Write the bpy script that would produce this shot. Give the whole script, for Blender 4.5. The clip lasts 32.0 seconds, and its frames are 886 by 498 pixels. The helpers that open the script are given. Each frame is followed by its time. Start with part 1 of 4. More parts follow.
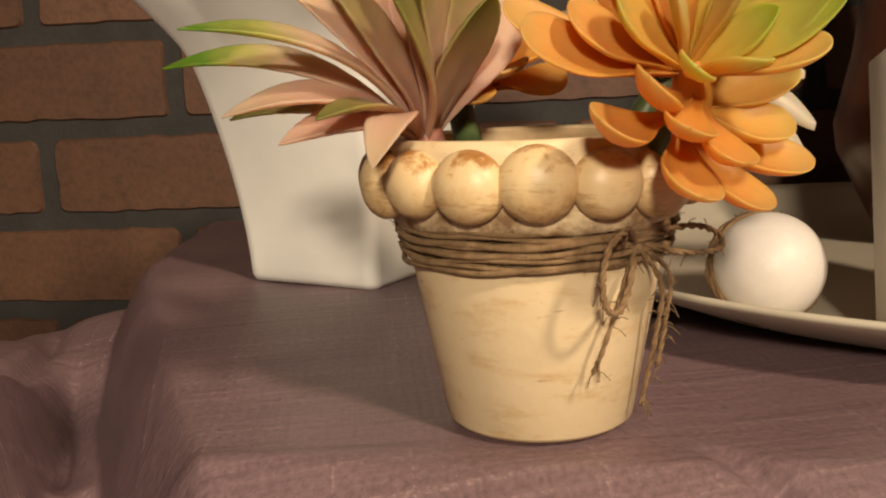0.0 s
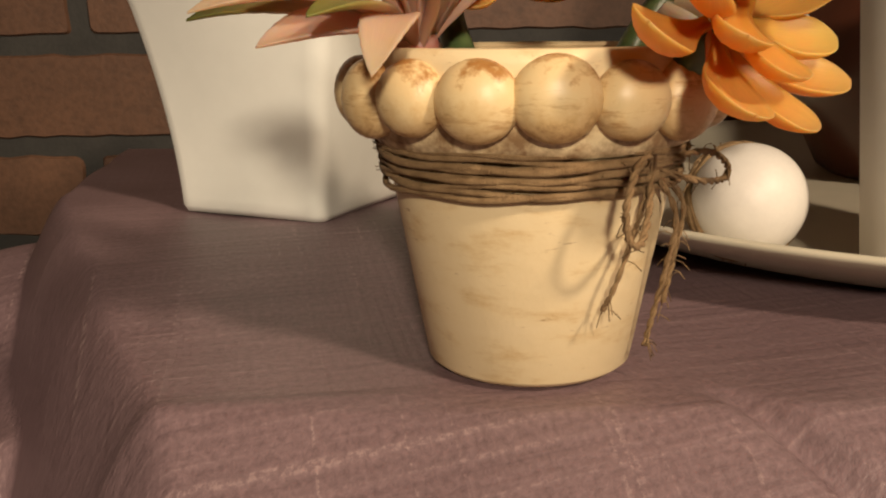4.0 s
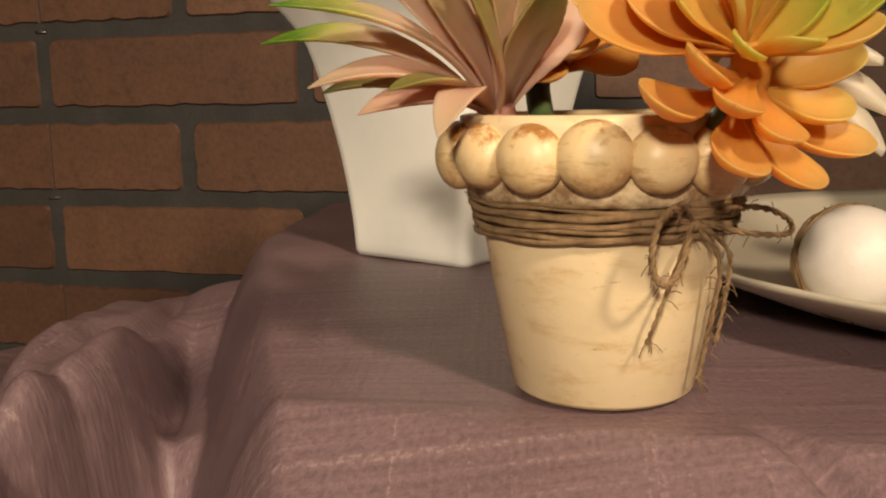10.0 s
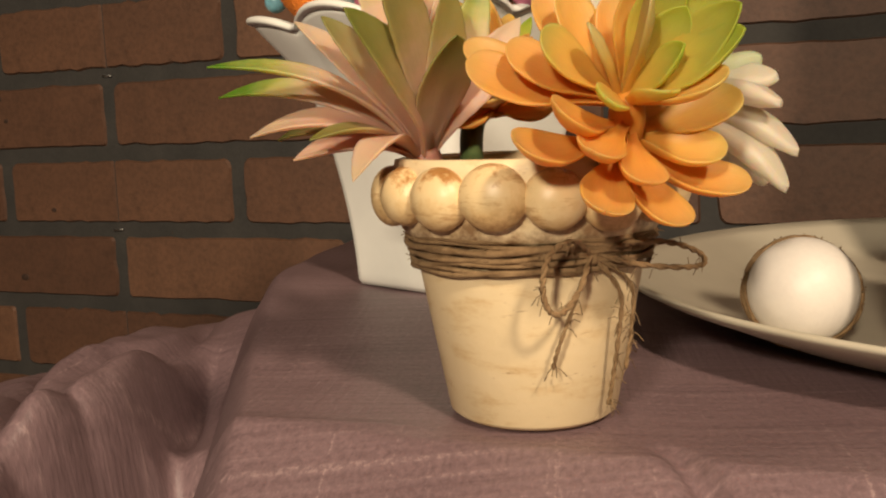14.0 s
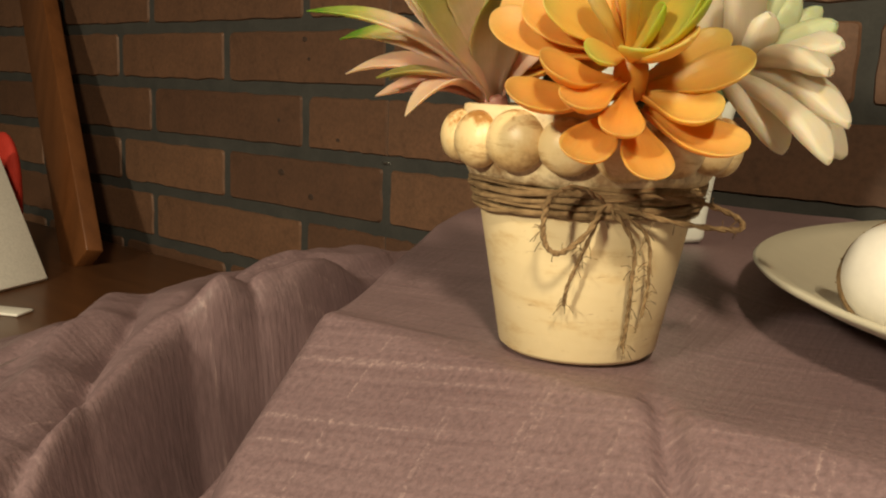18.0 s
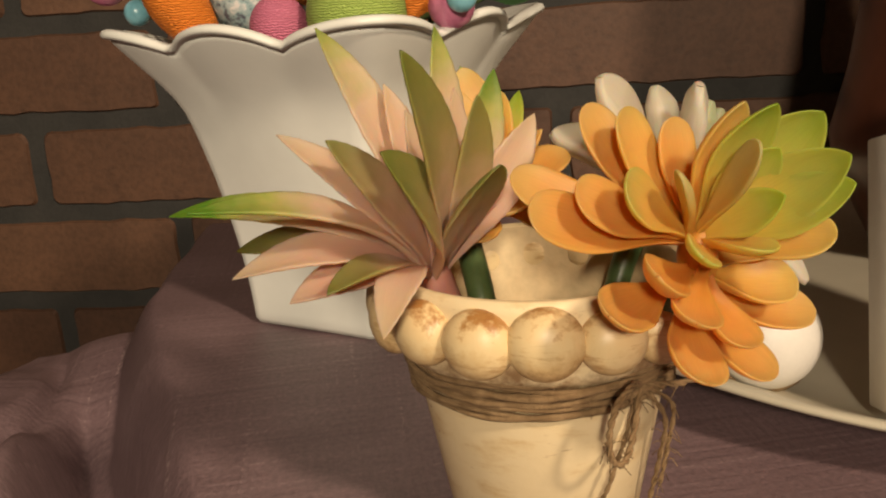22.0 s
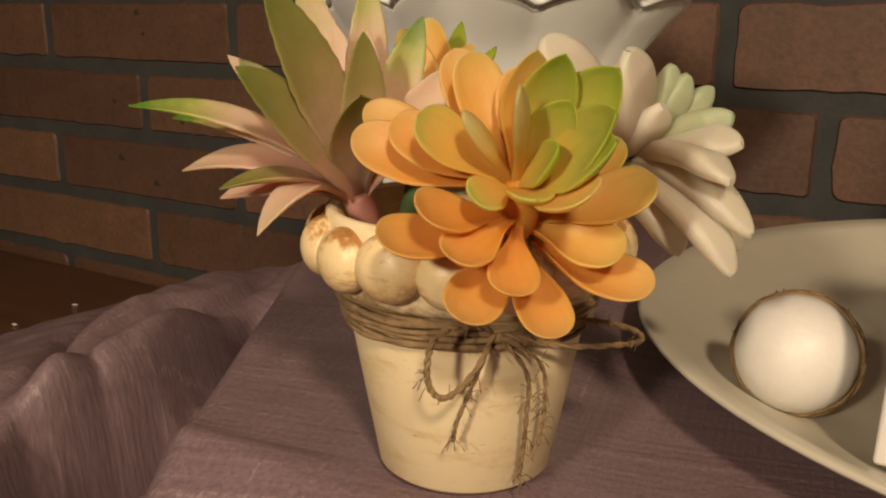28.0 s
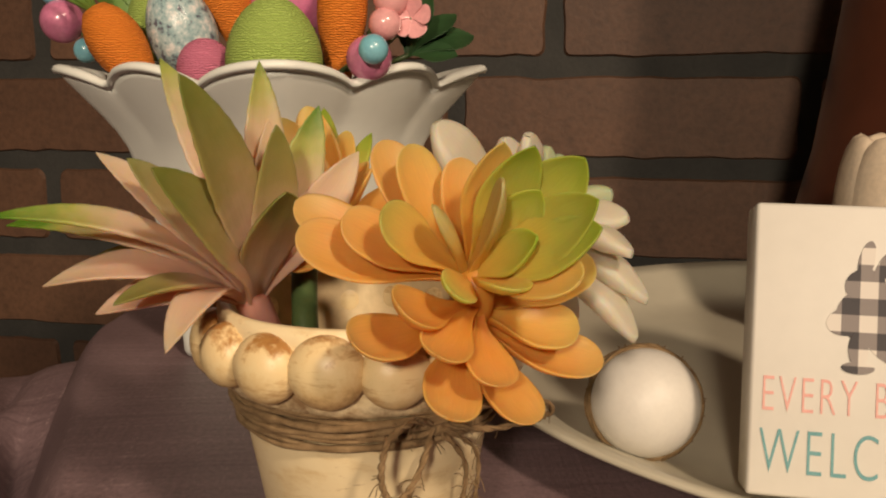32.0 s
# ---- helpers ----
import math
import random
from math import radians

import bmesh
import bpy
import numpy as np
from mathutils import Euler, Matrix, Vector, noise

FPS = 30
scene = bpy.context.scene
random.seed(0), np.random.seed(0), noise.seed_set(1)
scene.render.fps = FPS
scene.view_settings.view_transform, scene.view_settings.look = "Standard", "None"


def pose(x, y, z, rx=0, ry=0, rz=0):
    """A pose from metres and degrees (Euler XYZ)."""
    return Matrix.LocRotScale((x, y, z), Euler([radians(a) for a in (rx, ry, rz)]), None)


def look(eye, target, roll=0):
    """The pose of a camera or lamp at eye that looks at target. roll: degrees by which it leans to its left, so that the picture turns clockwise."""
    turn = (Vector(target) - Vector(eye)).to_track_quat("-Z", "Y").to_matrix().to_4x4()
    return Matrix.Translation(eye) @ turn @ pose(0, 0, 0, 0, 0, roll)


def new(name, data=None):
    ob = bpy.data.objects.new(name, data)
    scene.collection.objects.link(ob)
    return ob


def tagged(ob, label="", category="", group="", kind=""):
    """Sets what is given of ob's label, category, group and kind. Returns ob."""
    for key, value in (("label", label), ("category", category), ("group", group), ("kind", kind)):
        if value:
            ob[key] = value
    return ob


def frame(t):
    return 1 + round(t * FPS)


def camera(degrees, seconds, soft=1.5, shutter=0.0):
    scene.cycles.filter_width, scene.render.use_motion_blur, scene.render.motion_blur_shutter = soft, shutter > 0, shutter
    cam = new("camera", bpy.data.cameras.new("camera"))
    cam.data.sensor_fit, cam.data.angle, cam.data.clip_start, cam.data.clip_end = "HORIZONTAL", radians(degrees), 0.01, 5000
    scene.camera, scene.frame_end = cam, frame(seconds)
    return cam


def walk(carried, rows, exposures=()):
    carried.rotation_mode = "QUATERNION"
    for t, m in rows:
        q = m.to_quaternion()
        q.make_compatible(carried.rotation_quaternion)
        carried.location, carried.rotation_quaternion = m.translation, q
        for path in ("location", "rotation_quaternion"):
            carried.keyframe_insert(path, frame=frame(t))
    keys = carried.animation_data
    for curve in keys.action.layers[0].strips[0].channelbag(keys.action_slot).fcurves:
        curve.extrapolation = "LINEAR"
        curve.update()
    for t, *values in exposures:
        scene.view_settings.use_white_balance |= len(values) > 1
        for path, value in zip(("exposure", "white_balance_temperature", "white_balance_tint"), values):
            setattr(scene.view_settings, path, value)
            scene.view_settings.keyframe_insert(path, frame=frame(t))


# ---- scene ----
cam = camera(51.6, 32.0, soft=2.1)
PATH = [
    (0, (0.0622, 0.1734, 0.2788), (-0.1663, 2.1318, -0.0568), -2.41),
    (0.5, (0.0621, 0.1717, 0.2788), (-0.1669, 2.1311, -0.0502), -2.58),
    (1, (0.0631, 0.1720, 0.2798), (-0.1676, 2.1316, -0.0467), -2.65),
    (1.5, (0.0641, 0.1712, 0.2797), (-0.1674, 2.1314, -0.0433), -2.73),
    (2, (0.0640, 0.1715, 0.2797), (-0.1691, 2.1318, -0.0408), -2.70),
    (2.5, (0.0610, 0.1768, 0.2747), (-0.1768, 2.1346, -0.0574), -2.48),
    (4.5, (0.0278, 0.1974, 0.2721), (0.0986, 2.1348, -0.2194), 0.13),
    (5, (0.0201, 0.1972, 0.2731), (0.1218, 2.1351, -0.2106), 0.51),
    (5.5, (0.0224, 0.1979, 0.2701), (0.0750, 2.1395, -0.2066), 0.38),
    (6, (0.0337, 0.1866, 0.2761), (-0.0298, 2.1418, -0.1400), -0.33),
    (6.5, (0.0424, 0.1818, 0.2736), (-0.1269, 2.1342, -0.1257), -0.29),
    (7, (0.0500, 0.1789, 0.2731), (-0.1870, 2.1247, -0.1244), -0.17),
    (7.5, (0.0567, 0.1761, 0.2735), (-0.2591, 2.1137, -0.1085), -1.24),
    (8, (0.0664, 0.1712, 0.2710), (-0.3292, 2.0982, -0.0900), -1.41),
    (8.5, (0.0701, 0.1656, 0.2663), (-0.3961, 2.0764, -0.0964), 0.01),
    (9, (0.0819, 0.1550, 0.2757), (-0.4363, 2.0640, -0.0200), -1.46),
    (9.5, (0.0786, 0.1624, 0.2711), (-0.4197, 2.0683, -0.0742), -0.85),
    (10, (0.0813, 0.1618, 0.2724), (-0.4316, 2.0671, -0.0540), -1.03),
    (10.5, (0.0890, 0.1649, 0.2753), (-0.4636, 2.0488, -0.1060), -1.77),
    (11, (0.0917, 0.1590, 0.2742), (-0.5006, 2.0434, -0.0390), -1.59),
    (11.5, (0.0924, 0.1630, 0.2690), (-0.4997, 2.0432, -0.0690), -1.53),
    (12, (0.0921, 0.1651, 0.2689), (-0.4847, 2.0456, -0.0930), -1.26),
    (12.5, (0.0952, 0.1623, 0.2687), (-0.5045, 2.0355, -0.0933), -0.69),
    (13, (0.1034, 0.1604, 0.2785), (-0.5291, 2.0245, -0.0754), -2.41),
    (13.5, (0.1145, 0.1506, 0.2812), (-0.5920, 2.0026, 0.0153), -3.03),
    (14, (0.1303, 0.1533, 0.2764), (-0.5672, 2.0091, 0.0129), -2.00),
    (14.5, (0.1434, 0.1668, 0.2737), (-0.6803, 1.9420, -0.1389), -1.66),
    (16.5, (0.2102, 0.1720, 0.2741), (-1.0463, 1.6815, -0.1033), 1.06),
    (17, (0.2152, 0.1677, 0.2729), (-1.0666, 1.6615, -0.0814), 2.25),
    (17.5, (0.2163, 0.1665, 0.2728), (-1.0762, 1.6543, -0.0677), 2.24),
    (18, (0.2153, 0.1682, 0.2726), (-1.0713, 1.6588, -0.0783), 2.04),
    (18.5, (0.2136, 0.1695, 0.2721), (-1.0610, 1.6647, -0.1016), 1.55),
    (19, (0.2009, 0.1737, 0.2766), (-1.0331, 1.6878, -0.1531), 0.57),
    (19.5, (0.1602, 0.1729, 0.2901), (-0.8533, 1.8079, -0.2572), 1.58),
    (20, (0.1224, 0.1701, 0.3141), (-0.6205, 1.9377, -0.2550), 2.12),
    (20.2, (0.1114, 0.1593, 0.3290), (-0.5000, 1.9948, -0.1782), 3.14),
    (20.5, (0.0929, 0.1681, 0.3413), (-0.4505, 2.0287, -0.1516), -1.00),
    (20.6, (0.0910, 0.1704, 0.3494), (-0.4347, 2.0345, -0.1497), -3.05),
    (21, (0.0836, 0.1798, 0.3497), (-0.2213, 2.0963, -0.1341), -3.45),
    (21.5, (0.0697, 0.1725, 0.3430), (-0.1838, 2.1123, -0.0730), -3.48),
    (22, (0.0597, 0.1812, 0.3343), (-0.1520, 2.1012, -0.1842), -3.49),
    (22.5, (0.0587, 0.1869, 0.3326), (-0.0855, 2.1113, -0.1928), -3.62),
    (23, (0.0635, 0.1912, 0.3332), (-0.0887, 2.1112, -0.2056), -4.35),
    (23.5, (0.0692, 0.1844, 0.3388), (-0.1332, 2.1061, -0.1770), -4.39),
    (24, (0.0750, 0.1857, 0.3385), (-0.2007, 2.1026, -0.1607), -4.62),
    (24.5, (0.0831, 0.1784, 0.3387), (-0.2516, 2.0948, -0.1254), -3.71),
    (25, (0.0902, 0.1772, 0.3350), (-0.3136, 2.0819, -0.1220), -2.61),
    (25.5, (0.1032, 0.1769, 0.3313), (-0.3981, 2.0601, -0.1186), -2.10),
    (27.5, (0.1699, 0.1953, 0.3251), (-0.8141, 1.8836, -0.1008), -0.80),
    (28, (0.1854, 0.2012, 0.3183), (-0.8384, 1.8463, -0.1772), 0.41),
    (28.5, (0.2028, 0.1994, 0.3214), (-0.8793, 1.8133, -0.1524), -0.28),
    (29, (0.2033, 0.1976, 0.3215), (-0.8783, 1.8164, -0.1364), 0.13),
    (29.5, (0.1938, 0.1958, 0.3197), (-0.8408, 1.8487, -0.1252), 0.94),
    (30, (0.1763, 0.1951, 0.3248), (-0.7574, 1.9012, -0.1413), 0.16),
    (30.5, (0.1674, 0.2005, 0.3334), (-0.5597, 1.9931, -0.1743), -3.51),
    (31, (0.1499, 0.1973, 0.3330), (-0.4228, 2.0462, -0.1704), -2.72),
    (31.5, (0.1355, 0.1881, 0.3357), (-0.3158, 2.0976, -0.0520), -1.25),
    (32, (0.1242, 0.1835, 0.3236), (-0.2415, 2.1172, -0.0329), -0.14),
]
walk(cam, [(t, look(eye, target, roll)) for t, eye, target, roll in PATH],
     [(0, -0.30, 6500, 12), (2.5, -0.32, 6500, 12), (5, -0.36, 6500, 9), (9, -0.25, 6500, 11), (14, -0.24, 6500, 10), (16.5, -0.10, 6500, -3), (19.5, -0.16, 6500, -3), (21, -0.40, 6500, 7), (25, -0.46, 6500, 10),
      (28, -0.50, 6500, 9), (30, -0.50, 6500, 9), (31, -0.64, 6500, 10), (32, -0.60, 6500, 10)])

# ---- light ----
world = bpy.data.worlds.new("room_air")
scene.world = world
world.use_nodes = True
world.node_tree.nodes["Background"].inputs[0].default_value = (0.55, 0.40, 0.28, 1)
world.node_tree.nodes["Background"].inputs[1].default_value = 0.003


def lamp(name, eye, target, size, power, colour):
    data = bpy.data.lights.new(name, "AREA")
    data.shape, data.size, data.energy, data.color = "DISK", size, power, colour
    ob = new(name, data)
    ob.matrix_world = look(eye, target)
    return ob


# lamps added out of view, right and front, placed by how shadows fall
lamp("unseen_right_lamp", (1.02, -0.73, 1.36), (0.05, 0.45, 0.22), 0.18, 36, (1.0, 0.77, 0.55))
lamp("unseen_front_lamp", (0.12, -1.03, 0.82), (0.05, 0.45, 0.22), 0.14, 24, (1.0, 0.81, 0.60))


# ---- materials ----
def mat(name, rough=0.5, metal=0.0):
    m = bpy.data.materials.new(name)
    m.use_nodes = True
    nt = m.node_tree
    b = nt.nodes["Principled BSDF"]
    b.inputs["Roughness"].default_value = rough
    b.inputs["Metallic"].default_value = metal
    return m, nt, b


def node(nt, kind, **ins):
    n = nt.nodes.new(kind)
    for k, v in ins.items():
        n.inputs[k.replace("_", " ")].default_value = v
    return n


def ramp(nt, fac, stops, mode="LINEAR"):
    n = nt.nodes.new("ShaderNodeValToRGB")
    n.color_ramp.interpolation = mode
    while len(n.color_ramp.elements) < len(stops):
        n.color_ramp.elements.new(0.5)
    for e, (p, c) in zip(n.color_ramp.elements, stops):
        e.position, e.color = p, (*c, 1)
    nt.links.new(fac, n.inputs[0])
    return n.outputs[0]


def mix(nt, fac, a, b, mode="MIX"):
    n = nt.nodes.new("ShaderNodeMix")
    n.data_type, n.blend_type = "RGBA", mode
    for sock, v in ((n.inputs[0], fac), (n.inputs[6], a), (n.inputs[7], b)):
        if isinstance(v, bpy.types.NodeSocket):
            nt.links.new(v, sock)
        elif isinstance(v, tuple):
            sock.default_value = (*v, 1)
        else:
            sock.default_value = v
    return n.outputs[2]


def coords(nt, scale=(1, 1, 1), which="Object", rot=(0, 0, 0)):
    tc = nt.nodes.new("ShaderNodeTexCoord")
    mp = nt.nodes.new("ShaderNodeMapping")
    mp.inputs["Scale"].default_value = scale
    mp.inputs["Rotation"].default_value = rot
    nt.links.new(tc.outputs[which], mp.inputs[0])
    return mp.outputs[0]


def mapped(nt, vec, scale):
    m = nt.nodes.new("ShaderNodeMapping")
    m.inputs["Scale"].default_value = scale
    nt.links.new(vec, m.inputs["Vector"])
    return m.outputs[0]


def noise_tex(nt, vec, scale, detail=4.0, rough=0.55, distort=0.0):
    n = node(nt, "ShaderNodeTexNoise", Scale=scale, Detail=detail, Roughness=rough, Distortion=distort)
    nt.links.new(vec, n.inputs["Vector"])
    return n.outputs[0]


def bump(nt, b, height, strength, distance):
    n = node(nt, "ShaderNodeBump", Strength=strength, Distance=distance)
    nt.links.new(height, n.inputs["Height"])
    nt.links.new(n.outputs[0], b.inputs["Normal"])


def speckled(name, colour, colour2, scale, rough=0.5, grain=0.3, metal=0.0, stretch=(1, 1, 1), coat=0.0, dirt=0.25):
    """A surface of two close tones in soft patches, with fine relief."""
    m, nt, b = mat(name, rough, metal)
    v = coords(nt, stretch)
    n1 = noise_tex(nt, v, scale, 5)
    n2 = noise_tex(nt, v, scale * 9, 3)
    c = ramp(nt, n1, ((0.3, colour), (0.7, colour2)))
    c = mix(nt, dirt, c, ramp(nt, n2, ((0.35, (0.5, 0.5, 0.5)), (0.65, (1, 1, 1)))), "MULTIPLY")
    nt.links.new(c, b.inputs["Base Color"])
    bump(nt, b, n2, grain, 0.0006)
    if coat:
        b.inputs["Coat Weight"].default_value = coat
        b.inputs["Coat Roughness"].default_value = 0.15
    return m


# faux brick, each one a little different
M_BRICK, nt, b = mat("painted_hardboard_brick", 0.62)
info = nt.nodes.new("ShaderNodeObjectInfo")
v = coords(nt)
n1 = noise_tex(nt, v, 9, 5)
n2 = noise_tex(nt, v, 240, 3)
c = ramp(nt, info.outputs["Random"], ((0.0, (0.088, 0.044, 0.026)), (0.5, (0.120, 0.061, 0.035)), (1.0, (0.148, 0.078, 0.045))))
c = mix(nt, 0.6, c, ramp(nt, n1, ((0.3, (0.62, 0.60, 0.60)), (0.7, (1.15, 1.1, 1.05)))), "MULTIPLY")
c = mix(nt, 0.45, c, ramp(nt, n2, ((0.3, (0.55, 0.53, 0.50)), (0.62, (1.12, 1.1, 1.08)))), "MULTIPLY")
c = mix(nt, 0.5, c, ramp(nt, noise_tex(nt, v, 38, 5, 0.7), ((0.30, (0.50, 0.48, 0.46)), (0.44, (1, 1, 1)), (0.70, (1.14, 1.10, 1.06)))), "MULTIPLY")
nt.links.new(c, b.inputs["Base Color"])
bump(nt, b, n2, 0.4, 0.0008)
M_MORTAR = speckled("dark_mortar", (0.030, 0.030, 0.028), (0.046, 0.044, 0.040), 30, 0.85, 0.6)
M_TABLE = speckled("dark_stained_wood", (0.115, 0.045, 0.016), (0.17, 0.07, 0.026), 6, 0.38, 0.25, stretch=(1, 9, 9), coat=0.2)
M_FRAMEWOOD = speckled("reddish_varnished_wood", (0.105, 0.038, 0.012), (0.16, 0.06, 0.02), 6, 0.35, 0.2, stretch=(9, 9, 1), coat=0.25)
M_WALLPAINT = speckled("room_paint", (0.05, 0.037, 0.028), (0.06, 0.046, 0.035), 3, 0.8, 0.1)

# slubbed woven cloth
M_CLOTH, nt, b = mat("slubbed_mauve_cloth", 0.72)
uv = coords(nt, (1, 1, 1), "UV")
n1 = noise_tex(nt, uv, 14, 3)
warp = noise_tex(nt, coords(nt, (330, 7, 1), "UV"), 1.0, 2, 0.5)
weft = noise_tex(nt, coords(nt, (7, 360, 1), "UV"), 1.0, 2, 0.5)
dash = noise_tex(nt, coords(nt, (520, 480, 1), "UV"), 1.0, 3, 0.7)
c = ramp(nt, n1, ((0.3, (0.160, 0.105, 0.114)), (0.7, (0.212, 0.142, 0.152))))
c = mix(nt, 0.5, c, ramp(nt, dash, ((0.3, (0.45, 0.45, 0.45)), (0.7, (1.4, 1.4, 1.4)))), "MULTIPLY")
broken = ramp(nt, dash, ((0.48, (0, 0, 0)), (0.60, (1, 1, 1))))
light_w = ramp(nt, weft, ((0.62, (0, 0, 0)), (0.72, (1, 1, 1))))
light_p = ramp(nt, warp, ((0.64, (0, 0, 0)), (0.73, (1, 1, 1))))
dark_w = ramp(nt, weft, ((0.28, (1, 1, 1)), (0.38, (0, 0, 0))))
c = mix(nt, mix(nt, 0.24, (0, 0, 0), ramp(nt, weft, ((0.45, (0, 0, 0)), (0.75, (1, 1, 1))))), c, (0.30, 0.21, 0.222))
c = mix(nt, mix(nt, 0.38, (0, 0, 0), mix(nt, 1.0, light_w, broken, "MULTIPLY")), c, (0.42, 0.31, 0.30))
c = mix(nt, mix(nt, 0.60, (0, 0, 0), mix(nt, 1.0, light_p, broken, "MULTIPLY")), c, (0.42, 0.31, 0.30))
c = mix(nt, mix(nt, 0.4, (0, 0, 0), dark_w), c, (0.085, 0.056, 0.064))
nt.links.new(c, b.inputs["Base Color"])
b.inputs["Roughness"].default_value = 0.46
b.inputs["Specular IOR Level"].default_value = 0.45
mx = nt.nodes.new("ShaderNodeMath")
nt.links.new(warp, mx.inputs[0])
nt.links.new(weft, mx.inputs[1])
mx2 = nt.nodes.new("ShaderNodeMath")
nt.links.new(mx.outputs[0], mx2.inputs[0])
nt.links.new(dash, mx2.inputs[1])
bump(nt, b, mx2.outputs[0], 0.6, 0.0005)

# distressed cream paint over terracotta, brown in the worn spots
M_POT, nt, b = mat("distressed_cream_paint", 0.5)
v = coords(nt)
n1 = noise_tex(nt, coords(nt, (1, 1, 3.2)), 42, 6, 0.7)
n2 = noise_tex(nt, v, 300, 3)
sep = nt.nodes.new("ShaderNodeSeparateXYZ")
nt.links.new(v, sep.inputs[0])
c = ramp(nt, n1, ((0.28, (0.42, 0.25, 0.11)), (0.36, (0.70, 0.53, 0.28)), (0.48, (0.80, 0.66, 0.40)), (0.8, (0.83, 0.70, 0.45))))
c = mix(nt, 0.8, c, ramp(nt, noise_tex(nt, coords(nt, (1, 1, 5)), 120, 4, 0.75), ((0.27, (0.45, 0.32, 0.20)), (0.36, (1, 1, 1)), (1.0, (1, 1, 1)))), "MULTIPLY")
# brown wash with the beads' shade painted in, banded below the beads
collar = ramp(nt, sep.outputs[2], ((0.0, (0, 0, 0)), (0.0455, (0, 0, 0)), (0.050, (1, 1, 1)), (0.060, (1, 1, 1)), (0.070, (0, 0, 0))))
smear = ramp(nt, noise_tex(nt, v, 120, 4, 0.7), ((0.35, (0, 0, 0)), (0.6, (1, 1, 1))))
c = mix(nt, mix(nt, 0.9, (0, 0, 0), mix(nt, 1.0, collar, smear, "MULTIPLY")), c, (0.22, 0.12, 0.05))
nt.links.new(c, b.inputs["Base Color"])
bump(nt, b, n2, 0.25, 0.0005)
M_BEAD, nt, b = mat("brown_washed_wooden_bead", 0.38)
v = coords(nt)
n1 = noise_tex(nt, coords(nt, (1, 1, 2.2)), 150, 6, 0.75)
info = nt.nodes.new("ShaderNodeObjectInfo")
sep = nt.nodes.new("ShaderNodeSeparateXYZ")
nt.links.new(v, sep.inputs[0])
off = nt.nodes.new("ShaderNodeVectorMath")
nt.links.new(v, off.inputs[0])
cmb = nt.nodes.new("ShaderNodeCombineXYZ")
nt.links.new(info.outputs["Random"], cmb.inputs[0])
nt.links.new(cmb.outputs[0], off.inputs[1])
patch = noise_tex(nt, off.outputs[0], 110, 5, 0.7)
top = nt.nodes.new("ShaderNodeMath")
top.operation = "MULTIPLY_ADD"
nt.links.new(sep.outputs[2], top.inputs[0])
top.inputs[1].default_value = 34
nt.links.new(patch, top.inputs[2])
c = ramp(nt, top.outputs[0], ((0.10, (0.36, 0.20, 0.07)), (0.28, (0.66, 0.47, 0.22)), (0.5, (0.76, 0.60, 0.33)), (0.68, (0.76, 0.58, 0.31)), (0.82, (0.40, 0.20, 0.06))))
wash = noise_tex(nt, mapped(nt, off.outputs[0], (60, 60, 330)), 1.0, 4, 0.7)
c = mix(nt, 0.75, c, ramp(nt, wash, ((0.30, (0.52, 0.34, 0.18)), (0.46, (1, 1, 1)), (1.0, (1, 1, 1)))), "MULTIPLY")
nt.links.new(c, b.inputs["Base Color"])
bump(nt, b, n1, 0.2, 0.0006)
M_TWINE = speckled("jute_twine", (0.19, 0.115, 0.05), (0.36, 0.24, 0.12), 260, 0.9, 0.9)
M_VASE = speckled("matt_white_china", (0.85, 0.87, 0.81), (0.87, 0.89, 0.83), 12, 0.42, 0.08, dirt=0.05)
M_PLATE = speckled("cream_glazed_plate", (0.55, 0.51, 0.40), (0.60, 0.56, 0.44), 8, 0.35, 0.1, dirt=0.08)
M_PEARL = speckled("pearl_white_shell", (0.68, 0.65, 0.60), (0.75, 0.72, 0.66), 60, 0.46, 0.15, dirt=0.06)
M_SIGN = speckled("white_painted_wood_block", (0.66, 0.63, 0.57), (0.69, 0.66, 0.60), 20, 0.55, 0.1, dirt=0.05)
M_PINKINK = speckled("coral_pink_ink", (0.76, 0.38, 0.34), (0.80, 0.44, 0.39), 200, 0.7, 0.0)
M_TEALINK = speckled("teal_ink", (0.13, 0.32, 0.34), (0.17, 0.38, 0.40), 200, 0.7, 0.0)
M_STEM = speckled("green_plastic_stem", (0.05, 0.09, 0.03), (0.09, 0.13, 0.045), 60, 0.4, 0.2)
M_SOIL = speckled("pale_inner_clay", (0.52, 0.38, 0.20), (0.70, 0.56, 0.33), 30, 0.7, 0.4)


# ---- mesh helpers ----
def obj(name, bm, material, parent=None, label="", smooth=True):
    me = bpy.data.meshes.new(name)
    bm.normal_update()
    bm.to_mesh(me)
    bm.free()
    if smooth:
        for p in me.polygons:
            p.use_smooth = True
    for m in material if isinstance(material, (list, tuple)) else [material]:
        me.materials.append(m)
    ob = new(name, me)
    if parent:
        ob.parent = parent
    if label:
        ob["label"] = label
    return ob


def part(name, bm, material, parent, label="", smooth=True):
    return obj(name, bm, material, parent, label, smooth)


def thing(name, place, label, category, group=""):
    ob = new(name)
    ob.empty_display_size = 0.02
    ob.location = place
    return tagged(ob, label, category, group)


